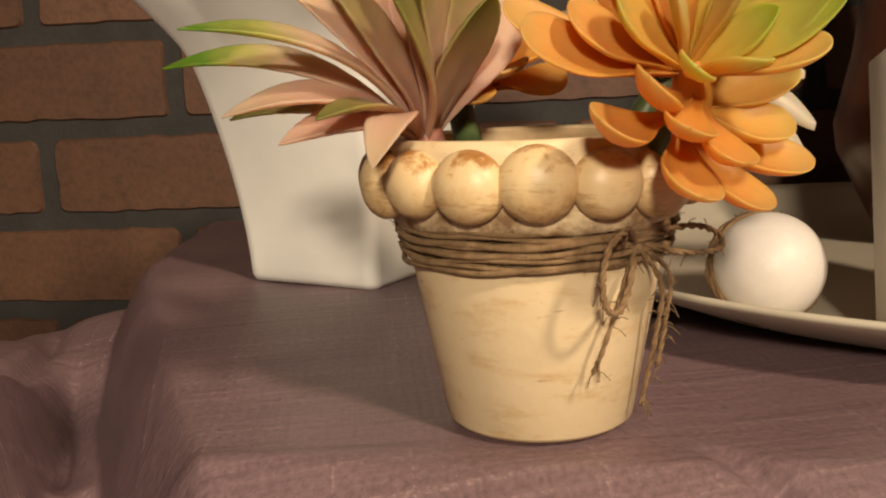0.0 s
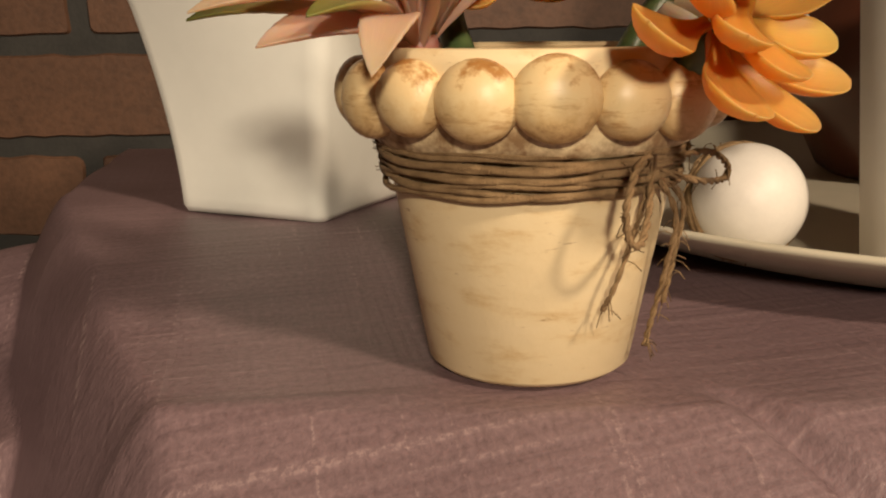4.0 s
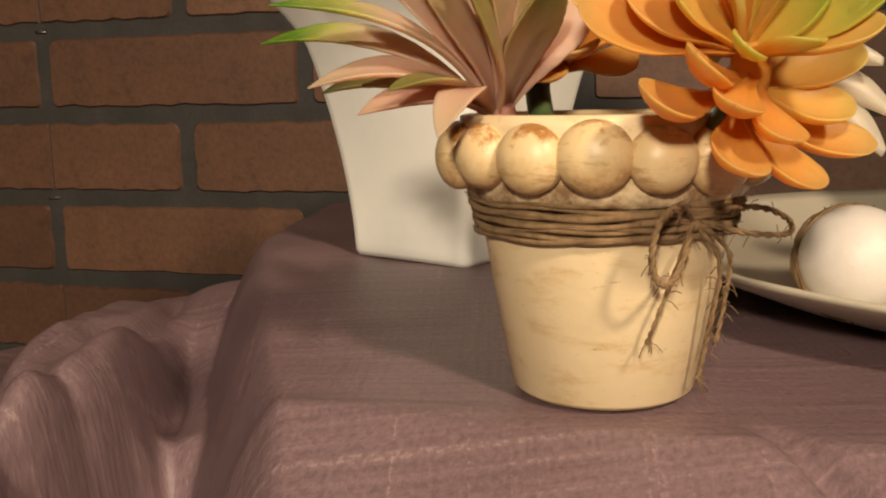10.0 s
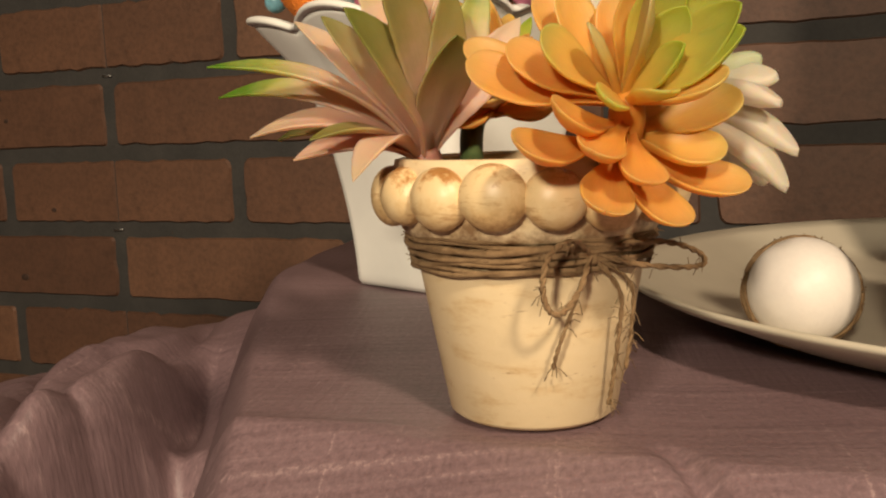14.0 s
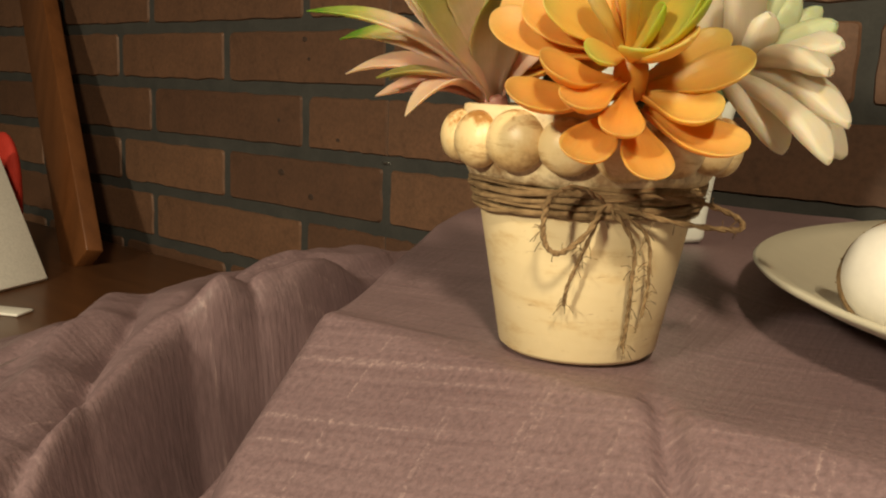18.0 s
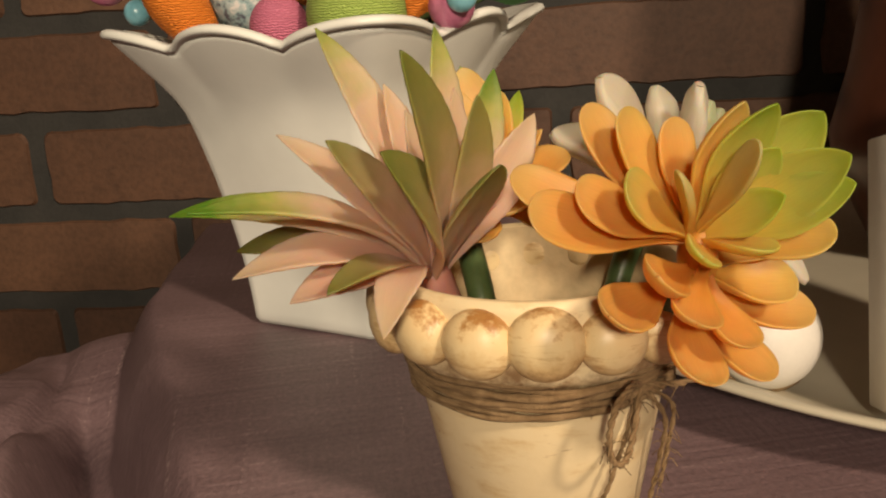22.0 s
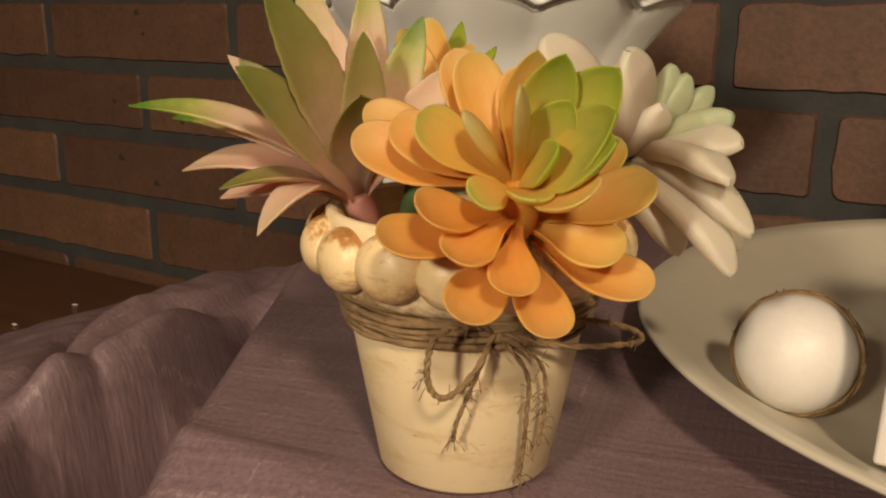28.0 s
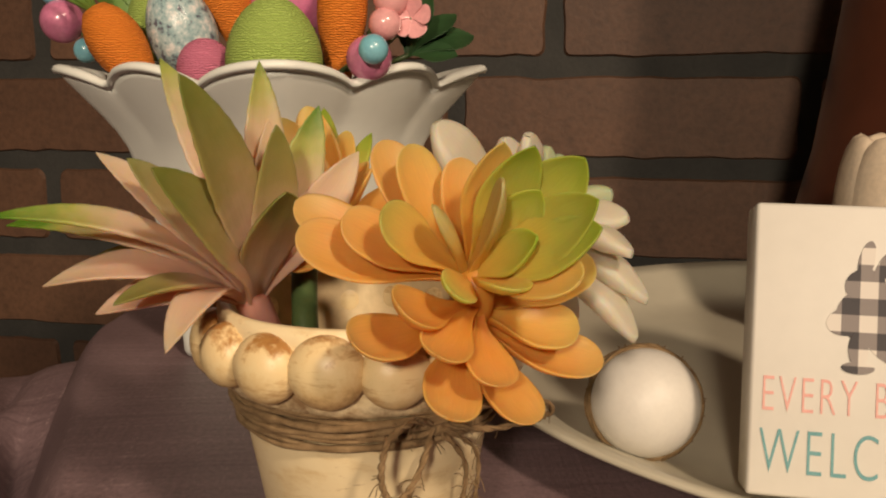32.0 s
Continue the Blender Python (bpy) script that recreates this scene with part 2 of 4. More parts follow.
def lathe(profile, steps=64, bm=None, close=False):
    bm = bm or bmesh.new()
    rings = []
    for r, z in profile:
        if r < 1e-6:
            rings.append([bm.verts.new((0, 0, z))])
        else:
            rings.append([bm.verts.new((r * math.cos(2 * math.pi * i / steps), r * math.sin(2 * math.pi * i / steps), z)) for i in range(steps)])
    for a, c in zip(rings, rings[1:]):
        for i in range(steps):
            j = (i + 1) % steps
            if len(a) == 1 and len(c) > 1:
                bm.faces.new((a[0], c[i], c[j]))
            elif len(c) == 1 and len(a) > 1:
                bm.faces.new((a[i], a[j], c[0]))
            elif len(a) > 1:
                bm.faces.new((a[i], a[j], c[j], c[i]))
    bmesh.ops.recalc_face_normals(bm, faces=bm.faces)
    return bm


def box(size, place=(0, 0, 0), bevel=0.0, bm=None, seg=2):
    bm = bm or bmesh.new()
    made = bmesh.ops.create_cube(bm, size=1, matrix=Matrix.Translation(place) @ Matrix.Diagonal((*size, 1)))
    if bevel:
        edges = {e for vv in made["verts"] for e in vv.link_edges}
        bmesh.ops.bevel(bm, geom=list(edges), offset=bevel, segments=seg, profile=0.5, affect="EDGES")
    return bm


def tube(points, radius, steps=8, bm=None, taper=None):
    bm = bm or bmesh.new()
    pts = [Vector(p) for p in points]
    prev, rings = Vector((0.31, 0.17, 0.93)), []
    for i, p in enumerate(pts):
        d = (pts[min(i + 1, len(pts) - 1)] - pts[max(i - 1, 0)]).normalized()
        s = d.cross(prev).normalized() if abs(d.dot(prev)) < 0.98 else d.orthogonal().normalized()
        prev = s.cross(d)
        r = radius * (taper[i] if taper else 1)
        rings.append([bm.verts.new(p + r * (s * math.cos(2 * math.pi * k / steps) + prev * math.sin(2 * math.pi * k / steps))) for k in range(steps)])
    for a, c in zip(rings, rings[1:]):
        for k in range(steps):
            bm.faces.new((a[k], a[(k + 1) % steps], c[(k + 1) % steps], c[k]))
    bm.faces.new(rings[0][::-1])
    bm.faces.new(rings[-1])
    bmesh.ops.recalc_face_normals(bm, faces=bm.faces)
    return bm


def smooth_curve(points, n=8):
    """Points along a soft curve through those given."""
    pts = [Vector(p) for p in points]
    ext = [2 * pts[0] - pts[1], *pts, 2 * pts[-1] - pts[-2]]
    out = []
    for i in range(len(pts) - 1):
        p0, p1, p2, p3 = ext[i:i + 4]
        for k in range(n):
            t = k / n
            out.append(0.5 * (2 * p1 + (p2 - p0) * t + (2 * p0 - 5 * p1 + 4 * p2 - p3) * t * t + (3 * p1 - p0 - 3 * p2 + p3) * t ** 3))
    return out + [pts[-1]]


def sstep(a, b, x):
    t = min(1, max(0, (x - a) / (b - a)))
    return t * t * (3 - 2 * t)


# ---- room ----
WALL_Y = 0.8586
wall = obj("wall_brick", box((3.6, 0.02, 1.9), (0.0, WALL_Y + 0.015, 0.85)), M_MORTAR, smooth=False)
tagged(wall, "dark grey mortar of a faux brick panel wall", "wall", kind="structure")
for name, size, place in (("wall_left", (0.05, 4.0, 2.4), (-1.8, -1.0, 0.8)), ("wall_right", (0.05, 4.0, 2.4), (1.8, -1.0, 0.8)),
                          ("wall_back", (3.6, 0.05, 2.4), (0, -3.0, 0.8)), ("ceiling", (3.7, 4.1, 0.05), (0, -1.0, 2.05)),
                          ("floor", (3.7, 4.1, 0.05), (0, -1.0, -0.75))):
    tagged(obj(name, box(size, place), M_WALLPAINT, smooth=False), "plain painted " + name.split("_")[0], name.split("_")[0], kind="structure")
TABLE_Z = 0.03
table = thing("table", (0, 0.3, TABLE_Z), "dark brown stained wooden tabletop under the cloth", "table")
part("tabletop", box((3.0, 1.06, 0.03), (0, 0.022, -0.015), 0.004), M_TABLE, table)
for sx in (-1.4, 1.4):
    for sy in (-0.4, 0.4):
        part("leg", box((0.06, 0.06, 0.74), (sx, sy, -0.40), 0.004), M_TABLE, table)

# ---- cloth over the raised stand ----
EDGE = ((0.12, 0.125), (0.20, 0.066), (0.271, 0.008), (0.33, -0.043), (0.36, -0.055), (0.41, -0.0785), (0.467, -0.1075), (0.534, -0.140), (0.606, -0.166), (0.80, -0.195))


def edge_x(y):
    for (y0, x0), (y1, x1) in zip(EDGE, EDGE[1:]):
        if y <= y1:
            return x0 + (x1 - x0) * (y - y0) / (y1 - y0)
    return EDGE[-1][1]


def along(line, y):
    for (y0, x0), (y1, x1) in zip(line, line[1:]):
        if y <= y1:
            break
    return x0 + (x1 - x0) * (y - y0) / (y1 - y0)


# folds of the lower cloth: line, height, half-width, and where each begins and ends
FOLDS = (
    (((0.40, -0.118), (0.44, -0.124), (0.48, -0.131), (0.54, -0.150)), -0.016, 0.0085, 0.42, 0.55),
    (((0.43, -0.140), (0.48, -0.146), (0.54, -0.158), (0.60, -0.180)), 0.006, 0.011, 0.42, 0.58),
    (((0.49, -0.164), (0.53, -0.166), (0.56, -0.172), (0.62, -0.195)), -0.012, 0.010, 0.50, 0.62),
    (((0.44, -0.172), (0.48, -0.183), (0.54, -0.197), (0.60, -0.215)), 0.005, 0.011, 0.44, 0.60),
    (((0.43, -0.165), (0.46, -0.187), (0.49, -0.205), (0.54, -0.232), (0.60, -0.262)), -0.014, 0.009, 0.43, 0.62),
    (((0.30, -0.275), (0.44, -0.290), (0.60, -0.310)), -0.014, 0.012, 0.30, 0.62),
    (((0.20, -0.055), (0.28, -0.080), (0.34, -0.100), (0.40, -0.118)), 0.010, 0.009, 0.20, 0.39),
    (((0.26, -0.050), (0.33, -0.112), (0.384, -0.165), (0.45, -0.240)), -0.012, 0.009, 0.26, 0.42),
    (((0.24, -0.080), (0.33, -0.142), (0.384, -0.195), (0.45, -0.270)), 0.006, 0.014, 0.24, 0.42),
    (((0.20, -0.21), (0.30, -0.235), (0.40, -0.255)), -0.018, 0.014, 0.22, 0.40),
)


def cloth_z(x, y):
    d = edge_x(y) - x
    top = 0.1892 + 0.011 * sstep(0.42, 0.54, y) * sstep(0.085, 0.035, x) + 0.0016 * noise.noise((x * 14, y * 14, 2))
    top -= 0.05 * sstep(0.76, 0.80, y)
    # a crease that runs to the front, and the slight fold behind it
    cx = x - (0.103 + 0.70 * (0.393 - y))
    top -= 0.0065 * math.exp(-(cx / 0.0045) ** 2) * sstep(0.400, 0.380, y)
    top += 0.0012 * sstep(-0.03, 0.0, cx) * sstep(0.03, 0.002, cx) * sstep(0.40, 0.37, y)
    top -= 0.74 * max(0.0, 0.385 - y) ** 1.08 - 0.0012 * math.exp(-((y - 0.388 - 0.1 * (x + 0.02)) / 0.004) ** 2) * sstep(0.05, 0.01, x) + 0.020 * sstep(0.24, 0.10, y)
    # the lower cloth beside the stand: a back at one height with folds along it, that falls away to the table
    low = 0.173 + 0.03 * min(0.10, max(0.0, x + 0.200)) - 0.37 * 0.018 * math.log1p(math.exp(min(30.0, (-0.182 - x) / 0.018))) - 0.006 * sstep(0.50, 0.42, y) - 0.042 * sstep(0.42, 0.20, y) - 0.12 * max(0.0, y - 0.575) - 0.75 * max(0.0, y - 0.635)
    low -= 0.06 * sstep(0.10, 0.30, -x - 0.10) * sstep(0.34, 0.18, y)
    wob = 0.006 * noise.noise((y * 15, x * 8, 5))
    for line, height, width, y_in, y_out in FOLDS:
        e = x - along(line, y) + wob
        low += 1.15 * height * math.exp(-(abs(e) / width) ** (1.1 if height < 0 else 1.7)) * sstep(y_in - 0.05, y_in + 0.01, y) * sstep(y_out + 0.03, y_out - 0.04, y)
    # the pinched crease across, with the roll in front of it
    e = y - (0.428 + 0.35 * (x + 0.10) ** 2 * 10) + wob
    across = sstep(-0.175, -0.125, x) * sstep(-0.055, -0.075, x)
    low += (0.008 * math.exp(-((e + 0.018) / 0.011) ** 2) - 0.007 * math.exp(-abs(e) / 0.005)) * across
    low -= 0.045 * sstep(0.63, 0.50, y) * sstep(0.032, 0.006, d)
    # the deep gap that opens towards the front
    back = min(0.075, max(0.0, 0.470 - y))
    low -= 0.085 * sstep(0.490, 0.450, y) * (0.4 + 0.6 * sstep(0.30, 0.40, y)) * math.exp(-((d - 0.004 - 0.42 * back) / (0.012 + 0.09 * back)) ** 4)
    low -= 0.008 * sstep(0.425, 0.36, y)
    low -= 0.009 * abs(noise.noise((x * 20 + y * 8, y * 7 - x * 5, 7))) ** 0.9 * sstep(0.0, 0.06, d) - 0.006
    low -= 0.002 * abs(noise.noise((x * 48 - y * 16, y * 16 + x * 12, 4))) * sstep(0.0, 0.06, d)
    low += 0.0008 * noise.noise((x * 60 + y * 50, y * 24 - x * 30, 9)) * sstep(0.0, 0.05, d)
    low = max(low, TABLE_Z + 0.003 + 0.002 * noise.noise((x * 30, y * 30, 1)))
    # the stand's own edge rolls over and plunges behind the lower folds
    u = max(0.0, d + 0.040 - 0.008 * sstep(0.50, 0.60, y) + 0.004 * noise.noise((y * 14, 0, 3)))
    return max(top - 1.35 * (math.hypot(u, 0.006) - 0.006) - 22.0 * u * u, low)


bm = bmesh.new()
NX, NY = 560, 360
X0, X1, Y0, Y1 = -0.545, 0.62, 0.02, 0.79
grid = [[bm.verts.new((X0 + (X1 - X0) * i / NX, Y0 + (Y1 - Y0) * j / NY, 0)) for i in range(NX + 1)] for j in range(NY + 1)]
for row in grid:
    for q in row:
        q.co.z = cloth_z(q.co.x, q.co.y)
uvl = bm.loops.layers.uv.new("weave")
for j in range(NY):
    for i in range(NX):
        f = bm.faces.new((grid[j][i], grid[j][i + 1], grid[j + 1][i + 1], grid[j + 1][i]))
        for l in f.loops:
            l[uvl].uv = (l.vert.co.x * 0.978 + l.vert.co.y * 0.208, l.vert.co.y * 0.978 - l.vert.co.x * 0.208)
cloth = obj("tablecloth", bm, M_CLOTH)
sol = cloth.modifiers.new("thickness", "SOLIDIFY")
sol.thickness, sol.offset = 0.0012, -1
tagged(cloth, "mauve slubbed cloth draped over a raised stand", "cloth")

# ---- flower pot ----
POT = (0.0588, 0.4180, 0.1906)
pot = thing("flower_pot", POT, "small distressed cream flower pot ringed with wooden beads", "flower pot")
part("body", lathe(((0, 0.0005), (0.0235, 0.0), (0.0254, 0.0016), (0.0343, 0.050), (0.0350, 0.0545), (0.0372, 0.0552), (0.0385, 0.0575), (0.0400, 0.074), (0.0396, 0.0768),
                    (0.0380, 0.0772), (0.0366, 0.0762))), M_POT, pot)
part("inner_wall", lathe(((0.0366, 0.0762), (0.0352, 0.0745), (0.0335, 0.055), (0.030, 0.045), (0, 0.045))), M_SOIL, pot, "smooth pale inner wall")
bead_bm = bmesh.new()
bmesh.ops.create_uvsphere(bead_bm, u_segments=20, v_segments=14, radius=0.0094)
bead = part("bead", bead_bm, M_BEAD, pot)
for k in range(16):
    a = radians(249.5 + 22.5 * k)
    ob = bead if k == 0 else bead.copy()
    if k:
        scene.collection.objects.link(ob)
    size = 1 + 0.05 * math.sin(k * 2.4)
    ob.matrix_local = Matrix.Translation((0.0405 * math.cos(a), 0.0405 * math.sin(a), 0.0668 + 0.0006 * math.sin(k * 1.7))) @ pose(0, 0, 0, 0, 0, math.degrees(a)) @ Matrix.Diagonal((0.70, 0.96 * size, 0.92 * size, 1))
rnd = random.Random(11)
for k in range(9):
    z, r0 = 0.0463 + 0.00112 * k, 0.0349 + 0.0002 * k + rnd.uniform(0, 0.0006)
    p1, p2 = rnd.uniform(0, 6.3), rnd.uniform(0, 6.3)
    pts = []
    for i in range(73):
        a = 2 * math.pi * i / 72
        r = r0 + 0.0003 * math.sin(5 * a + p1)
        pts.append((r * math.cos(a), r * math.sin(a), z + 0.0006 * math.sin(2 * a + p1) + 0.0004 * math.sin(7 * a + p2)))
    turn = part("twine_turn", tube(pts, rnd.uniform(0.0006, 0.0010), 6), M_TWINE, pot)
    bm = bmesh.new()
    for _ in range(26):
        p = Vector(rnd.choice(pts))
        q = (Vector((p.x, p.y, 0)).normalized() * 0.5 + Vector((rnd.gauss(0, 1), rnd.gauss(0, 1), rnd.gauss(0, 0.7)))).normalized()
        tube([p, p + q * rnd.uniform(0.0012, 0.0030)], 0.00013, 3, bm)
    part("fuzz", bm, M_TWINE, turn)["kind"] = "stuff"

# ---- white vase ----
VASE = (-0.025, 0.578, 0.2005)
vase = thing("vase", VASE, "white china vase with a square foot and scalloped flared rim", "vase")


def vase_ring(bm, h, inset, n=128):
    out = []
    s = h ** 1.8
    for i in range(n):
        a = 2 * math.pi * i / n
        q = (a - radians(20) + math.pi / 4) % (math.pi / 2) - math.pi / 4
        square = min(1.0 / math.cos(math.pi / 4 - abs(q)), 1.36)
        side = abs(abs(q) - radians(45)) < radians(21.5)
        qq = (abs(q) - radians(45)) / radians(21.5) if side else q / radians(23.5)
        scal = max(0.0, math.cos(qq * math.pi / 2)) ** 0.75
        soft = square ** 0.55
        flare = 0.0655 * soft + ((0.007 if side else 0.012) * scal + 0.003) * sstep(0.72, 1.0, h)
        r = 0.0342 * square * (1 - s) + flare * s + 0.003 * h * (1 - h) - inset
        z = 0.128 * h + ((0.008 if side else 0.008) * scal - 0.007) * sstep(0.80, 1.0, h)
        out.append(bm.verts.new((r * math.cos(a), r * math.sin(a), z)))
    return out


def vase_shell(name, hs, drop, label=""):
    """A closed shell between the heights given, outer face and inner face."""
    bm = bmesh.new()
    rings = [vase_ring(bm, h, 0.0015 if h == 0 else 0) for h in hs]
    if drop:  # rolled lip
        for k, (inset, up) in enumerate(((-0.0016, -0.0012), (-0.0022, 0.0004), (-0.0014, 0.0018), (0.0006, 0.0024), (0.0028, 0.0016))):
            ring = vase_ring(bm, 1.0, inset)
            for q in ring:
                q.co.z += up
            rings.append(ring)
    rings += [vase_ring(bm, h, 0.0035) for h in hs[::-1] if h != 0]
    for a, c in zip(rings, rings[1:]):
        for i in range(128):
            bm.faces.new((a[i], a[(i + 1) % 128], c[(i + 1) % 128], c[i]))
    if hs[0] == 0:
        bm.faces.new(rings[0][::-1])
        bm.faces.new(rings[-1])
    bmesh.ops.recalc_face_normals(bm, faces=bm.faces)
    return part(name, bm, M_VASE, vase, label)


vase_shell("body", [0, 0.02] + [k / 20 for k in range(1, 20)] + [0.97, 0.988], False)
vase_shell("rim", [0.988, 1.0], True, "scalloped rolled rim")

# ---- plate ----
plate = obj("charger_plate", lathe(((0, 0.0), (0.134, 0.0), (0.150, 0.002), (0.182, 0.0145), (0.190, 0.0185), (0.1915, 0.020), (0.190, 0.0212), (0.181, 0.0178), (0.158, 0.0072), (0.146, 0.0046), (0.134, 0.004), (0, 0.004)), 128), M_PLATE)
plate.location = (0.252, 0.598, 0.1900)
plate.scale = (1.014, 1.014, 1)
tagged(plate, "large round cream charger plate on the cloth", "plate")

# ---- ball ----
bm = bmesh.new()
bmesh.ops.create_uvsphere(bm, u_segments=48, v_segments=32, radius=0.0185)
ball = obj("ball", bm, M_PEARL)
ball.location = (0.1366, 0.4899, 0.2160)
tagged(ball, "pearl white ball with twine round it on the plate", "ball")

# ---- sign ----
SIGN = pose(0.1650, 0.4510, 0.2030, -14, 0.8, -1)
sign = thing("block_sign", (0, 0, 0), "white painted wooden block sign with a checked rabbit", "sign")
sign.matrix_world = SIGN
part("block", box((0.072, 0.020, 0.0875), (0.036, 0.010, 0.04375), 0.0012), M_SIGN, sign)

# ---- flowers ----
def petal_mat(name, stops, rough=0.42, blotch=None):
    """Soft rubbery petal: colour runs from the foot to the tip, with faint veins."""
    m, nt, b = mat(name, rough)
    uv = nt.nodes.new("ShaderNodeUVMap")
    sep = nt.nodes.new("ShaderNodeSeparateXYZ")
    nt.links.new(uv.outputs[0], sep.inputs[0])
    info = nt.nodes.new("ShaderNodeObjectInfo")
    v = coords(nt)
    n1 = noise_tex(nt, v, 90, 3)
    n2 = noise_tex(nt, coords(nt, (60, 3, 1), "UV"), 1.0, 3)
    add = nt.nodes.new("ShaderNodeMath")
    add.operation = "MULTIPLY_ADD"
    nt.links.new(n1, add.inputs[0])
    add.inputs[1].default_value = 0.35
    nt.links.new(sep.outputs[1], add.inputs[2])
    shift = nt.nodes.new("ShaderNodeMath")
    shift.operation = "MULTIPLY_ADD"
    nt.links.new(info.outputs["Random"], shift.inputs[0])
    shift.inputs[1].default_value = 0.18
    nt.links.new(add.outputs[0], shift.inputs[2])
    sub = nt.nodes.new("ShaderNodeMath")
    sub.operation = "SUBTRACT"
    nt.links.new(shift.outputs[0], sub.inputs[0])
    sub.inputs[1].default_value = 0.26
    c = ramp(nt, sub.outputs[0], stops)
    c = mix(nt, 0.35, c, ramp(nt, n2, ((0.3, (0.72, 0.68, 0.64)), (0.7, (1, 1, 1)))), "MULTIPLY")
    nt.links.new(c, b.inputs["Base Color"])
    b.inputs["Subsurface Weight"].default_value = 0.5
    b.inputs["Subsurface Radius"].default_value = (0.006, 0.0035, 0.0018)
    b.inputs["Subsurface Scale"].default_value = 1.0
    bump(nt, b, n2, 0.12, 0.0006)
    # thin rubber lets some light through
    glow = nt.nodes.new("ShaderNodeBsdfTranslucent")
    nt.links.new(c, glow.inputs[0])
    both = nt.nodes.new("ShaderNodeMixShader")
    both.inputs[0].default_value = 0.40
    nt.links.new(b.outputs[0], both.inputs[1])
    nt.links.new(glow.outputs[0], both.inputs[2])
    nt.links.new(both.outputs[0], nt.nodes["Material Output"].inputs[0])
    return m


P_PALE = petal_mat("pale_pink_leaf", ((0.0, (0.80, 0.45, 0.33)), (0.6, (0.86, 0.60, 0.45)), (1.0, (0.84, 0.64, 0.42))))
P_OLIVE = petal_mat("olive_pink_leaf", ((0.0, (0.80, 0.48, 0.36)), (0.42, (0.75, 0.51, 0.34)), (0.68, (0.43, 0.36, 0.13)), (1.0, (0.23, 0.26, 0.05))))
P_GREENTIP = petal_mat("pink_leaf_with_bright_green_end", ((0.0, (0.82, 0.50, 0.37)), (0.62, (0.86, 0.64, 0.46)), (0.82, (0.56, 0.57, 0.16)), (0.98, (0.15, 0.33, 0.03))))
P_ORANGE = petal_mat("orange_petal", ((0.0, (0.74, 0.26, 0.035)), (0.35, (0.86, 0.40, 0.075)), (0.8, (0.90, 0.49, 0.13)), (1.0, (0.92, 0.56, 0.18))))
P_AMBER = petal_mat("amber_petal", ((0.0, (0.80, 0.35, 0.05)), (0.4, (0.89, 0.50, 0.11)), (0.8, (0.91, 0.58, 0.16)), (1.0, (0.88, 0.64, 0.19))))
P_LIME = petal_mat("yellow_green_petal", ((0.0, (0.84, 0.47, 0.07)), (0.35, (0.78, 0.56, 0.10)), (0.7, (0.60, 0.60, 0.11)), (1.0, (0.38, 0.54, 0.05))))
P_DULL = petal_mat("dull_olive_petal", ((0.0, (0.82, 0.46, 0.08)), (0.5, (0.74, 0.55, 0.16)), (1.0, (0.64, 0.55, 0.24))))
P_LIMEEDGE = petal_mat("orange_petal_with_lime_edge", ((0.0, (0.82, 0.42, 0.07)), (0.55, (0.86, 0.54, 0.12)), (0.9, (0.70, 0.60, 0.14)), (1.0, (0.56, 0.58, 0.12))))
P_BLUSH = petal_mat("blush_pink_leaf", ((0.0, (0.78, 0.40, 0.33)), (0.6, (0.84, 0.52, 0.41)), (1.0, (0.84, 0.58, 0.42))))
P_DUSK = petal_mat("dusky_olive_pink_leaf", ((0.0, (0.80, 0.50, 0.38)), (0.42, (0.72, 0.49, 0.33)), (0.70, (0.46, 0.36, 0.17)), (1.0, (0.26, 0.28, 0.07))))
P_CREAM = petal_mat("cream_white_petal", ((0.0, (0.66, 0.51, 0.36)), (0.35, (0.78, 0.70, 0.56)), (1.0, (0.81, 0.76, 0.63))))
P_MINT = petal_mat("pale_green_petal", ((0.0, (0.68, 0.59, 0.41)), (0.5, (0.60, 0.62, 0.40)), (1.0, (0.57, 0.64, 0.42))))


def width_at(kind, s):
    if kind == "lance":
        w = 0.26 + 0.74 * sstep(0.05, 0.62, s)
        return w * max(0.0, 1 - max(0, (s - 0.50) / 0.50) ** 2.2) ** 0.85
    if kind == "spoon":
        w = 0.24 + 0.76 * sstep(0.08, 0.66, s)
        return w * math.sqrt(max(0.0, 1 - max(0, (s - 0.70) / 0.30) ** 2.6))
    if kind == "point":
        w = 0.30 + 0.70 * sstep(0.05, 0.60, s)
        return w * max(0.0, 1 - max(0, (s - 0.55) / 0.45) ** 2.0) ** 0.72
    w = 0.5 + 0.5 * sstep(0.0, 0.45, s)  # "plump": fat with a little point
    return w * (math.sqrt(max(0.0, 1 - max(0, (s - 0.5) / 0.5) ** 2)) * 0.9 + 0.1 * (1 - s))


